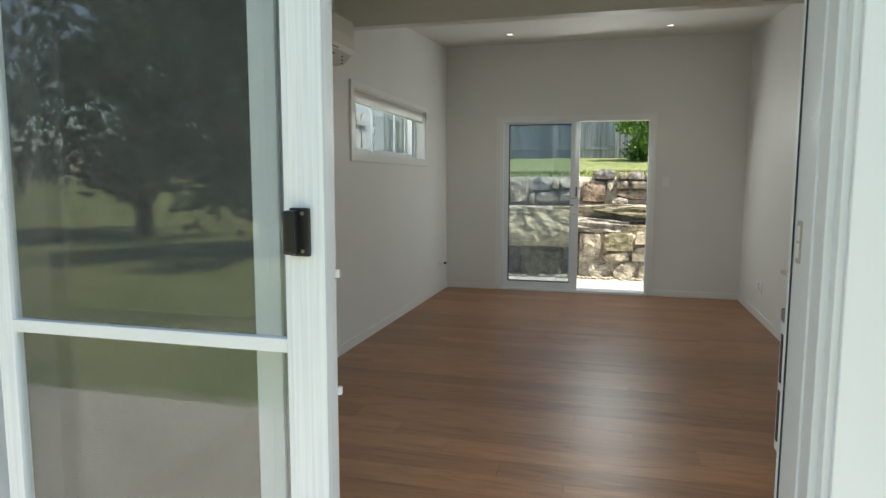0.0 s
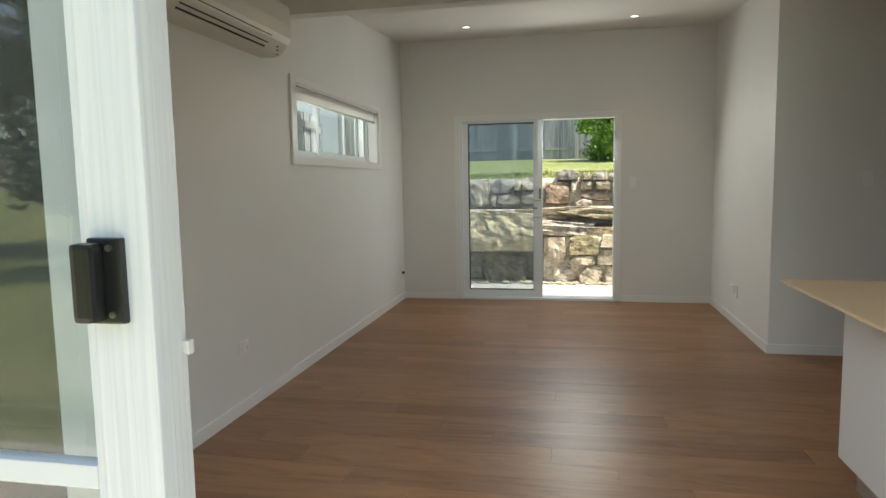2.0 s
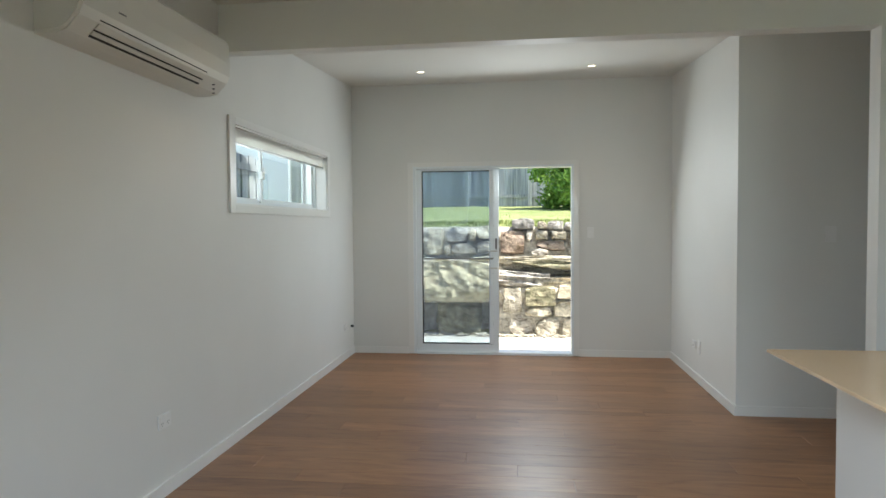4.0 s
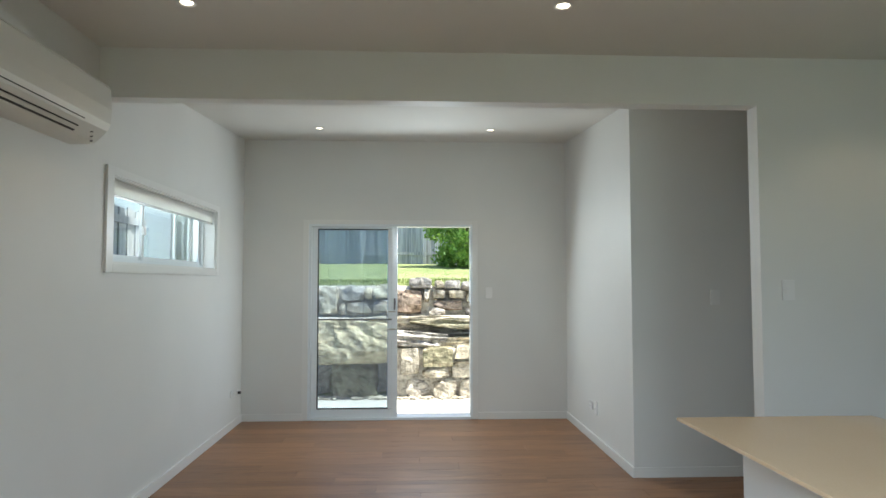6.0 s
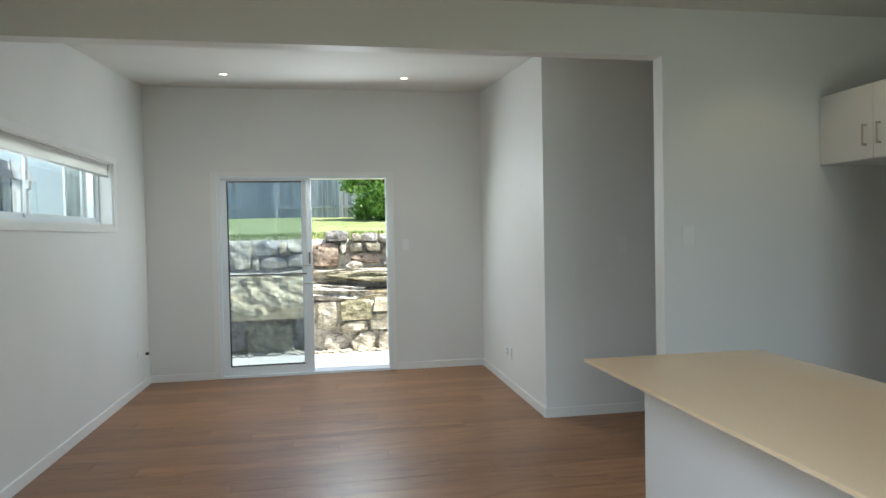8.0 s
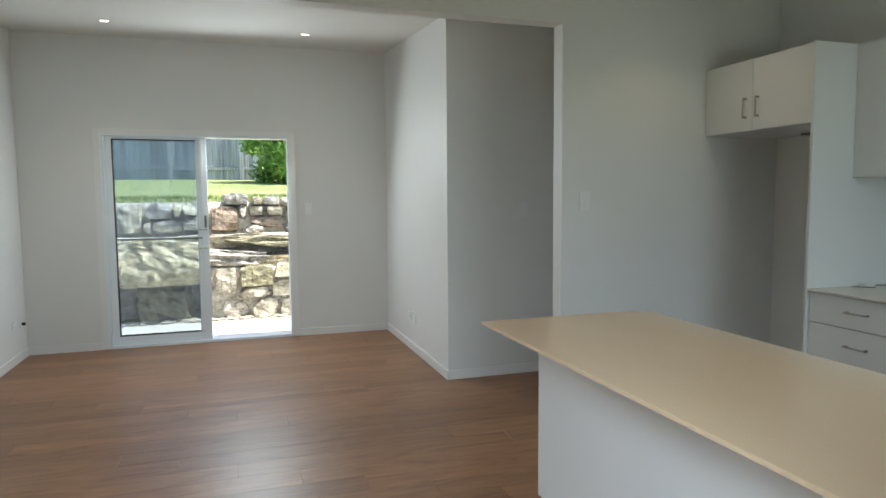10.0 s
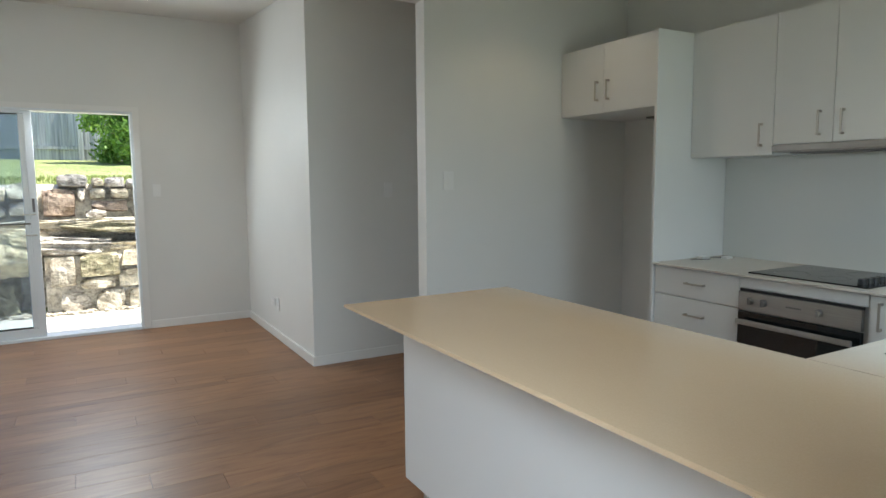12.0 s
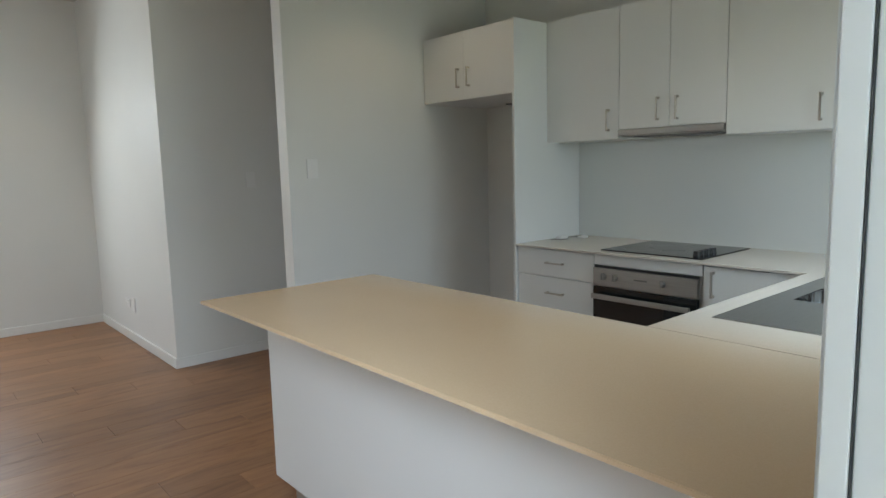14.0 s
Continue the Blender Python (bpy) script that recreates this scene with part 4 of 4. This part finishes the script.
hx0, hx1, hz0, hz1 = -0.172, -0.134, 1.211, 1.298
box(bm, hx0 - at[0], hx1 - at[0], 0.536 - at[1], 0.5455 - at[1], hz0, hz1, 0.003)
part("handle_plate", bm, M_BLACK, ed, "black handle plate")
bm = bmesh.new()
box(bm, hx0 - 0.003 - at[0], hx0 + 0.020 - at[0], 0.515 - at[1], 0.5365 - at[1], hz0 + 0.004, hz1 - 0.004, 0.006)
part("pull_grip", bm, M_BLACK, ed, "scuffed black pull grip")
for z in (hz0 + 0.010, hz1 - 0.010):
    bm = bmesh.new()
    cyl(bm, (hx1 - 0.012 - at[0], 0.535 - at[1], z), 0.0034, 0.003, "Y", 12)
    part("screw", bm, M_NICKEL, ed, "small bright screw")
for z, r in ((1.172, M_PLASTIC), (0.945, M_PLASTIC)):
    bm = bmesh.new()
    box(bm, ED1 - 0.014 - at[0], ED1 + 0.002 - at[0], 0.599 - at[1], 0.610 - at[1], z - 0.008, z + 0.008, 0.003)
    part("latch_tongue", bm, r, ed, "small latch tongue")
at = (-0.6, 0.63, 0)
ef = thing("fixed_glass_panel", at, "white framed fixed glass panel behind the entry sliding door", "window")
boxpart("stile", at, (-0.298, -0.264, 0.622, 0.648, 0.008, EZ1 - 0.032), M_ALU, ef, "", 0.003)
boxpart("stile", at, (-0.263, -0.238, 0.618, 0.640, 0.008, EZ1 - 0.032), M_ALU, ef, "", 0.003)
boxpart("stile", at, (EX0 + 0.031, EX0 + 0.06, 0.622, 0.648, 0.008, EZ1 - 0.032), M_ALU, ef, "", 0.003)
boxpart("bottom_rail", at, (EX0 + 0.061, -0.299, 0.622, 0.648, 0.008, 0.08), M_ALU, ef, "", 0.003)
boxpart("top_rail", at, (EX0 + 0.061, -0.299, 0.622, 0.648, EZ1 - 0.09, EZ1 - 0.032), M_ALU, ef, "", 0.003)
boxpart("handle", at, (-0.200, -0.186, 0.616, 0.636, 1.02, 1.19), M_BLACK, ef, "long black inner handle", 0.004)
# strip added across the gap; its grey stands in for shade
boxpart("gap_shade_strip", at, (-0.2375, -0.178, 0.626, 0.630, 0.01, EZ1 - 0.032), M_GAP_SHADE, ef, "grey strip added to darken the gap beside the stile")
p = boxpart("pane", at, (EX0 + 0.058, -0.294, 0.633, 0.638, 0.078, EZ1 - 0.088), M_SCREENGLASS, ef, "hazy tinted glass pane")
p.visible_shadow = False

at = (0.68, 0.715, 1.0)
lk = thing("lock_body", at, "white latch strip with black slots beside the entry door", "lock")
boxpart("housing", at, (0.676, 0.704, 0.6815, 0.712, 0.875, 1.105), M_ALU, lk, "", 0.003)
boxpart("cap", at, (0.675, 0.7045, 0.6815, 0.713, 1.106, 1.128), M_GREYPL, lk, "dark grey end cap", 0.004)
for z0, z1 in ((1.0, 1.085), (0.895, 0.985)):
    boxpart("slot", at, (0.6745, 0.6765, 0.688, 0.700, z0, z1), M_BLACK, lk, "dark latch slot")

# ---- outside ----
def smoothstep(a, b, t):
    t = max(0.0, min(1.0, (t - a) / (b - a)))
    return t * t * (3 - 2 * t)


def ground_z(x, y):
    z = -0.10 + 1.54 * smoothstep(9.0, 9.75, y) + 0.45 * max(0.0, min(1.0, (y - 9.75) / 7.0))
    z += 0.5 * smoothstep(20, 120, y)
    if 9.6 < y < 40:
        z += 0.03 * noise.noise((x * 0.5, y * 0.5, 0.3))
    return z


xs = sorted({round(v, 3) for v in [*np.linspace(-6, 8, 57), *np.linspace(-40, -6, 12), *np.linspace(8, 40, 12), -900, -200, 200, 900]})
ys = sorted({round(v, 3) for v in [*np.linspace(8.5, 18, 58), *np.linspace(-40, 8.5, 30), *np.linspace(18, 60, 14), -900, -200, 200, 900]})
bm = bmesh.new()
grid = [[bm.verts.new((x, y, ground_z(x, y))) for x in xs] for y in ys]
for j in range(len(ys) - 1):
    for i in range(len(xs) - 1):
        bm.faces.new((grid[j][i], grid[j][i + 1], grid[j + 1][i + 1], grid[j + 1][i]))
structure(part("ground", bm, M_LAWN, smooth=True), "bright green lawn rising behind the stone wall", "lawn")
structure(boxes("patio", [(-4.0, 4.5, YF + 0.2, 8.80, -0.12, -0.045)], M_CONC), "pale sunlit concrete path behind the house", "path")
structure(boxes("porch_slab", [(-6.0, 6.0, -1.75, YSO, -0.12, -0.045)], M_CONC), "concrete slab before the entry door", "path")


def stone(name, x0, x1, z0, z1, y, depth, material, parent=None, seed=0, rough=0.05, n=5, skew=0.16, soft=0.10, lean=0.16, strata=0.0):
    """A broken block of sandstone with skewed flat faces, chipped corners and, on demand, bedding layers. y is its front."""
    bm = bmesh.new()
    bmesh.ops.create_cube(bm, size=2.0)
    bmesh.ops.subdivide_edges(bm, edges=bm.edges[:], cuts=n, use_grid_fill=True)
    hx, hy, hz = (x1 - x0) / 2, depth / 2, (z1 - z0) / 2
    rng = random.Random(seed)
    shift = {k_: Vector([rng.uniform(-skew, skew * 0.3) * s_ for s_ in k_]) for k_ in [(a_, b_, c_) for a_ in (-1, 1) for b_ in (-1, 1) for c_ in (-1, 1)]}
    planes = []
    for _ in range(7):
        d = Vector((rng.choice((-1, 1)) * rng.uniform(0.3, 1), rng.uniform(-1, 0.1), rng.choice((-1, 1)) * rng.uniform(0.3, 1))).normalized()
        planes.append((d, rng.uniform(1.12, 1.45)))
    for v in bm.verts:
        c = v.co.copy()
        off = Vector()
        for k_, d in shift.items():
            off += d * ((1 + k_[0] * c.x) * (1 + k_[1] * c.y) * (1 + k_[2] * c.z) / 8)
        c += off
        c = c.lerp(c.normalized() * 1.12, soft)
        for d, h in planes:
            over = c.dot(d) - h
            if over > 0:
                c -= d * over
        w = Vector((c.x * hx, c.y * hy, c.z * hz)) * 5.0 + Vector((seed * 1.7, 0, seed * 0.9))
        k = rough * (noise.noise(w) + 0.7 * noise.noise(w * 2.3) + 0.5 * abs(noise.noise(w * 5.1)))
        if strata:
            k += strata * (noise.noise((w.x * 0.25, seed, w.z * 3.4)) + 0.6 * noise.noise((w.x * 0.5, seed + 9.0, w.z * 8.0)))
        e = v.co.normalized()
        v.co = Vector((c.x * hx + e.x * k * 0.6, c.y * hy + e.y * k * 1.4, c.z * hz + e.z * k * 0.4))
    ob = new(name, mesh_of(name, bm, material, False))
    ob.location = ((x0 + x1) / 2, y + hy, (z0 + z1) / 2)
    ob.rotation_euler.x = -lean
    if parent is not None:
        ob.parent = parent
    return ob


random.seed(5)
# the mortared mass that carries the stones, in three steps
bm = bmesh.new()


def mass(bm, x0, x1, y0, y1, z0, z1, seed, amp=0.04, step=0.08):
    nx, nz = max(2, int((x1 - x0) / step)), max(2, int((z1 - z0) / step))
    rows_ = []
    for j in range(nz + 1):
        z = z0 + (z1 - z0) * j / nz
        rows_.append([bm.verts.new((x, y0 + amp * noise.noise((x * 3, z * 5, seed)) + 0.16 * (z - z0), z)) for x in [x0 + (x1 - x0) * i / nx for i in range(nx + 1)]])
    back = [bm.verts.new((x0 + (x1 - x0) * i / nx, y1, z1 + amp * noise.noise((i * 0.7, 2.0, seed)))) for i in range(nx + 1)]
    rows_.append(back)
    for a, b in zip(rows_, rows_[1:]):
        for i in range(nx):
            bm.faces.new((a[i], a[i + 1], b[i + 1], b[i]))


mass(bm, -0.06, 4.4, 8.76, 9.3, -0.12, 0.57, 1.0)
mass(bm, -4.0, -0.06, 9.05, 9.5, -0.12, 0.70, 2.0)
mass(bm, -4.0, 4.4, 9.315, 9.95, 0.5, 1.38, 3.0)
retaining = part("retaining_wall", bm, M_MORTAR, smooth=True)
structure(retaining, "mortared sandstone retaining wall below the lawn", "wall")

LOWER = [  # x0, x1, z0, z1, kind
    (-0.01, 0.24, 0.23, 0.56, 0), (0.26, 0.67, 0.31, 0.58, 3), (0.70, 1.10, 0.41, 0.60, 0), (0.25, 0.62, 0.18, 0.30, 0), (0.63, 1.10, 0.18, 0.38, 0),
    (0.08, 0.38, -0.10, 0.16, 1), (0.41, 0.71, -0.10, 0.16, 0), (0.73, 1.10, -0.10, 0.16, 0),
    (1.12, 1.60, 0.20, 0.58, 0), (1.12, 1.75, -0.10, 0.18, 1), (1.62, 2.20, 0.20, 0.60, 0)]
UPPER = [
    (-1.16, -0.86, 0.97, 1.34, 0), (-0.83, -0.52, 1.14, 1.36, 1), (-0.50, -0.41, 1.18, 1.34, 0), (-0.39, -0.09, 1.19, 1.38, 0),
    (-0.75, -0.41, 0.98, 1.13, 1), (-0.39, -0.10, 1.00, 1.16, 1), (-0.85, -0.77, 0.96, 1.10, 0),
    (-0.07, 0.27, 0.98, 1.31, 2), (0.10, 0.42, 1.32, 1.47, 1), (0.30, 0.38, 1.15, 1.33, 1), (0.46, 0.58, 1.33, 1.43, 0),
    (0.60, 0.80, 1.31, 1.44, 1), (0.82, 1.16, 1.31, 1.43, 1), (0.44, 0.84, 1.03, 1.15, 2), (0.36, 0.60, 0.94, 1.05, 1), (0.88, 1.20, 0.95, 1.08, 1),
    (0.88, 1.30, 1.11, 1.28, 0), (0.42, 0.60, 1.18, 1.30, 0), (0.64, 0.84, 1.18, 1.29, 0),
    (-1.55, -1.19, 1.12, 1.38, 0), (-1.55, -1.19, 0.92, 1.10, 1), (1.22, 1.70, 1.30, 1.44, 1), (1.32, 1.80, 0.96, 1.26, 0)]
KIND = (M_ROCK, M_ROCKG, M_ROCKR, M_ROCKM)
k = 0
for table, y0 in ((LOWER, 8.70), (UPPER, 9.27)):
    for a, b, c, d, kind in table:
        stone("stone", a, b, c, d, y0 + random.uniform(-0.02, 0.02), 0.42, KIND[kind], retaining, seed=k, rough=0.022)
        k += 1
# run on past what the doorway shows
for sgn in (-1, 1):
    x = -1.6 if sgn < 0 else 1.85
    while abs(x) < 3.8:
        w = random.uniform(0.32, 0.62)
        for c, d, y0 in ((-0.1, 0.28, 8.78), (0.28, 0.62, 8.80), (0.98, 1.2, 9.27), (1.2, 1.42, 9.28)):
            a, b = (x - w, x) if sgn < 0 else (x, x + w)
            stone("stone", a, b, c + random.uniform(-0.02, 0.02), d + random.uniform(-0.03, 0.03), y0, 0.42, KIND[random.choice((0, 0, 1))], retaining, seed=k, n=2, rough=0.02)
            k += 1
        x += sgn * w
# bedrock ledges between the two courses: x0, x1, z0, z1, front, kind, roll
for i, (a, b, c, d, y0, kind, roll) in enumerate((
        (-0.50, 1.10, 0.875, 0.97, 8.98, 0, -1.0), (0.10, 1.90, 0.79, 0.90, 8.90, 3, 2.5), (-0.40, 0.80, 0.80, 0.88, 9.05, 1, -3.0),
        (-0.30, 1.60, 0.71, 0.80, 9.16, 1, 1.0), (-0.25, 0.62, 0.55, 0.77, 8.86, 1, 4.0), (0.42, 1.80, 0.56, 0.70, 8.88, 0, -2.0),
        (-1.90, -0.30, 0.84, 0.95, 9.00, 1, 1.0), (-1.80, -0.20, 0.70, 0.84, 9.10, 1, -1.0))):
    ob = stone("ledge", a, b, c, d, y0, 0.75, KIND[kind], None, seed=100 + i, rough=0.03, n=18, skew=0.10, soft=0.04, lean=0.05, strata=0.035)
    tagged(ob, "weathered layered sandstone ledge in the retaining wall", "rock", "rock ledges in the stone wall")
    ob.rotation_euler.y = radians(roll)
bld = stone("boulder", -1.22, -0.10, 0.34, 0.90, 8.62, 0.85, M_BOULDER, None, seed=61, rough=0.028, n=18, skew=0.16, soft=0.16, lean=0.16, strata=0.004)
tagged(bld, "large cream sandstone boulder with a flat top over a hollow", "rock")
bld = stone("boulder", -0.95, -0.30, -0.12, 0.38, 8.74, 0.6, M_ROCKM, None, seed=66, rough=0.05, n=10, skew=0.3, soft=0.2)
tagged(bld, "grey and rust-brown rock below the large boulder", "rock")
bld = stone("boulder", -2.0, -1.24, -0.1, 0.62, 8.7, 0.8, M_ROCKG, None, seed=71, rough=0.04, n=10)
tagged(bld, "grey sandstone boulder at the foot of the wall", "rock")
bm = bmesh.new()
for i in range(420):
    x = random.uniform(-2.4, 2.0)
    y = random.uniform(8.62, 8.80)
    r = random.uniform(0.012, 0.04)
    m = Matrix.Translation((x, y, -0.045 + r * 0.4)) @ Matrix.Rotation(random.uniform(0, 6), 4, "Z") @ Matrix.Diagonal((1.3, 1.0, 0.6, 1))
    bmesh.ops.create_icosphere(bm, subdivisions=1, radius=r, matrix=m)
tagged(part("rubble", bm, M_ROCK), "loose stone chips along the foot of the wall", "gravel", "", "stuff")

# grass tufts along the wall's top and over the near lawn
bm = bmesh.new()
for i in range(12000):
    if i < 2600:
        x, y = random.uniform(-2.0, 2.4), random.uniform(9.62, 9.95)
        h = random.uniform(0.02, 0.07)
    else:
        x, y = random.uniform(-3.0, 3.5), 9.9 + 7.0 * random.random() ** 1.6
        h = random.uniform(0.010, 0.028)
    z = max(ground_z(x, y), 1.36 if y < 9.8 else 0) - 0.01
    a = random.uniform(0, 6.28)
    dx, dy = math.cos(a) * 0.008, math.sin(a) * 0.008
    lx, ly = random.uniform(-0.03, 0.03), random.uniform(-0.03, 0.03)
    bm.faces.new((bm.verts.new((x - dx, y - dy, z)), bm.verts.new((x + dx, y + dy, z)), bm.verts.new((x + lx, y + ly, z + h))))
tagged(part("grass", bm, M_BLADE), "short green grass blades on the lawn", "grass", "", "stuff")


# ---- fences ----
def paling_mesh(w, h):
    bm = bmesh.new()
    box(bm, -w / 2, w / 2, -0.008, 0.008, 0, h)
    return mesh_of("paling", bm, M_FENCE)


def fence(origin, direction, length, z_of, height, label, post_every, first_post, paling_w=0.105, inward=(0, -1)):
    ux, uy = direction
    ob = thing("fence", (*origin, z_of(0)), label, "fence")
    z00 = z_of(0)
    meshes = [paling_mesh(paling_w + 0.001, height - d) for d in (0.0, 0.015, 0.03)]
    n_ = int(length / paling_w)
    ang = math.atan2(uy, ux)
    for i in range(n_):
        s = (i + 0.5) * paling_w
        p = new("paling", meshes[i % 3])
        p.parent = ob
        lap = 0.017 if i % 2 else 0.0
        p.location = (ux * s - inward[0] * lap, uy * s - inward[1] * lap, z_of(s) - z00 - 0.06)
        p.rotation_euler.z = ang
    s = first_post
    while s < length:
        bm = bmesh.new()
        box(bm, -0.05, 0.05, -0.04, 0.04, 0, height + 0.02, 0.004)
        p = part("post", bm, M_FENCE, ob)
        p.location = (ux * s + inward[0] * 0.05, uy * s + inward[1] * 0.05, z_of(s) - z00)
        p.rotation_euler.z = ang
        s += post_every
    for hz in (0.24, height - 0.25):
        bm = bmesh.new()
        rings = []
        for j in range(9):
            s_ = length * j / 8
            z = hz + z_of(s_) - z00
            rings.append([bm.verts.new((ux * s_ - uy * o + inward[0] * 0.023, uy * s_ + ux * o + inward[1] * 0.023, z + h)) for o, h in ((-0.012, 0), (0.012, 0), (0.012, 0.08), (-0.012, 0.08))])
        for a, b in zip(rings, rings[1:]):
            for k in range(4):
                bm.faces.new((a[k], a[(k + 1) % 4], b[(k + 1) % 4], b[k]))
        bm.faces.new(rings[0])
        bm.faces.new(rings[-1][::-1])
        bmesh.ops.recalc_face_normals(bm, faces=bm.faces)
        part("rail", bm, M_FENCE, ob)
    return ob


fence((-6.0, 17.0), (1, 0), 14.0, lambda s: ground_z(-6 + s, 17.0), 1.8, "weathered grey timber paling fence at the back of the lawn", 1.62, 4.82)
fence((-3.0, 2.0), (0, 1), 6.1, lambda s: -0.10, 2.42, "tall grey timber paling fence beside the house", 2.0, 0.9, 0.105, (1, 0))

# house added past the side fence, for the pale blue in the window panes
at = (-6.5, 14, 0)
nb = thing("backdrop_house", (-8.0, 13.5, 0), "pale blue-grey clad house added beyond the side fence to tint the window view", "house")
bm = bmesh.new()
for i in range(16):
    vs = box(bm, -2.0, 2.0, -4.5, 4.5, i * 0.22, i * 0.22 + 0.219)
    for v in vs:
        if v.co.x > 0 and v.co.z < i * 0.22 + 0.1:
            v.co.x += 0.003
part("wall", bm, M_BACKDROP, nb)
bm = bmesh.new()
box(bm, -2.5, 2.02, -5, 5, 3.52, 3.64)
part("roof", bm, M_ROOF, nb)


# ---- plants ----
def leaf_card(bm, c, size, up):
    a = Vector((random.uniform(-1, 1), random.uniform(-1, 1), random.uniform(-0.5, 0.9))).normalized()
    b = a.orthogonal().normalized()
    b = Matrix.Rotation(random.uniform(0, 6.28), 3, a) @ b
    l_, w_ = size, size * 0.42
    q = [c, c + b * l_ * 0.5 + a.cross(b) * w_ * 0.5 + a * l_ * 0.06, c + b * l_, c + b * l_ * 0.5 - a.cross(b) * w_ * 0.5 + a * l_ * 0.06]
    bm.faces.new([bm.verts.new(p) for p in q])


def limb(bm, p, q, r0, r1, seg=7):
    p, q = Vector(p), Vector(q)
    d = (q - p).normalized()
    u = d.orthogonal().normalized()
    w = d.cross(u)
    mid = (p + q) / 2 + Vector((random.uniform(-1, 1), random.uniform(-1, 1), 0)) * (q - p).length * 0.06
    rings = []
    for c, r in ((p, r0), (mid, (r0 + r1) / 2), (q, r1)):
        rings.append([bm.verts.new(c + r * (math.cos(6.283 * k / seg) * u + math.sin(6.283 * k / seg) * w)) for k in range(seg)])
    for a, b in zip(rings, rings[1:]):
        for k in range(seg):
            bm.faces.new((a[k], a[(k + 1) % seg], b[(k + 1) % seg], b[k]))


def plant(name, at, label, category, trunk_h, crown_r, crown_h, n_clumps, leaves, leaf, material, trunk_r, clump_r=0.3):
    ob = thing(name, at, label, category)
    bt, bc = bmesh.new(), bmesh.new()
    limb(bt, (0, 0, -0.05), (0, 0, trunk_h), trunk_r, trunk_r * 0.7)
    for i in range(n_clumps):
        a = random.uniform(0, 6.28)
        rr = crown_r * math.sqrt(random.random())
        zz = trunk_h + crown_h * random.random()
        prof = math.sqrt(max(0.06, 1 - ((zz - trunk_h - crown_h * 0.45) / (crown_h * 0.62)) ** 2))
        c = Vector((rr * prof * math.cos(a), rr * prof * math.sin(a), zz))
        if i % 3 == 0:
            limb(bt, (0, 0, trunk_h * random.uniform(0.4, 1.0)), c, trunk_r * 0.4, trunk_r * 0.08, 5)
        cr = clump_r * random.uniform(0.6, 1.3)
        for j in range(leaves):
            d = Vector((random.gauss(0, 1), random.gauss(0, 1), random.gauss(0, 0.75)))
            d = d.normalized() * cr * random.random() ** 0.4
            leaf_card(bc, c + d, leaf * random.uniform(0.7, 1.3), 1)
    bmesh.ops.recalc_face_normals(bt, faces=bt.faces)
    part("trunk", bt, M_BARK, ob, "", True)
    part("crown", bc, material, ob)
    return ob


random.seed(12)
plant("shrub", (1.60, 14.7, ground_z(1.60, 14.7)), "dense bright green leafy shrub against the back fence", "shrub", 0.06, 1.15, 2.1, 150, 120, 0.11, M_LEAF, 0.05, 0.26)
plant("shrub", (2.9, 15.6, ground_z(2.9, 15.6)), "green leafy shrub beside the back fence", "shrub", 0.2, 1.0, 2.2, 50, 80, 0.12, M_LEAF, 0.05, 0.28)
for x, y, s in ((-6.0, -9.5, 0.9), (-1.5, -12, 1.0), (-11, -12, 1.1), (4.5, -15, 1.1), (-16, -10, 1.2)):
    plant("tree", (x, y, ground_z(x, y)), "tall dark green gum tree before the house", "tree", 1.3 * s, 3.0 * s, 4.2 * s, 74, 80, 0.28, M_GUM, 0.24, 0.75)

# ---- floor planks, last ----
PW, PL, SHIFT = 0.178, 1.55, 0.31
row0 = 3.80 - PW / 2          # the row with a joint at x = 0.52
plank_meshes = {}


def plank(x0, x1, y0, y1):
    key = (round(x1 - x0, 3), round(y1 - y0, 3))
    if key not in plank_meshes:
        bm = bmesh.new()
        w, d = key[0] / 2 - 0.0007, key[1] / 2 - 0.0003
        lo = [bm.verts.new((sx * w, sy * d, -0.0065)) for sx, sy in ((-1, -1), (1, -1), (1, 1), (-1, 1))]
        up = [bm.verts.new((sx * w, sy * d, -0.0012)) for sx, sy in ((-1, -1), (1, -1), (1, 1), (-1, 1))]
        top = [bm.verts.new((sx * (w - 0.0012), sy * (d - 0.0006), 0)) for sx, sy in ((-1, -1), (1, -1), (1, 1), (-1, 1))]
        for a, b in ((lo, up), (up, top)):
            for k_ in range(4):
                bm.faces.new((a[k_], a[(k_ + 1) % 4], b[(k_ + 1) % 4], b[k_]))
        bm.faces.new(top)
        plank_meshes[key] = mesh_of("plank", bm, M_WOOD)
    ob = new("plank", plank_meshes[key])
    ob.location = ((x0 + x1) / 2, (y0 + y1) / 2, -0.012)
    ob.parent = floor


for r in range(-18, 21):
    y0, y1 = row0 + r * PW, row0 + (r + 1) * PW
    for lo_y, hi_y, xa, xb in ((0.60, YKB, XL + 0.002, XE - 0.002), (YKB, YA, XL + 0.002, 3.298), (YA, YF, XL + 0.002, XR - 0.002)):
        a, b = max(y0, lo_y), min(y1, hi_y)
        if b - a < 0.004:
            continue
        xr = xb
        if b <= 2.9:
            xr = 1.56
        j = 0.52 - SHIFT * r
        j -= math.ceil((j - xa) / PL) * PL
        while j < xr:
            s, e = max(j, xa), min(j + PL, xr)
            if e - s > 0.01:
                plank(s, e, a, b)
            j += PL
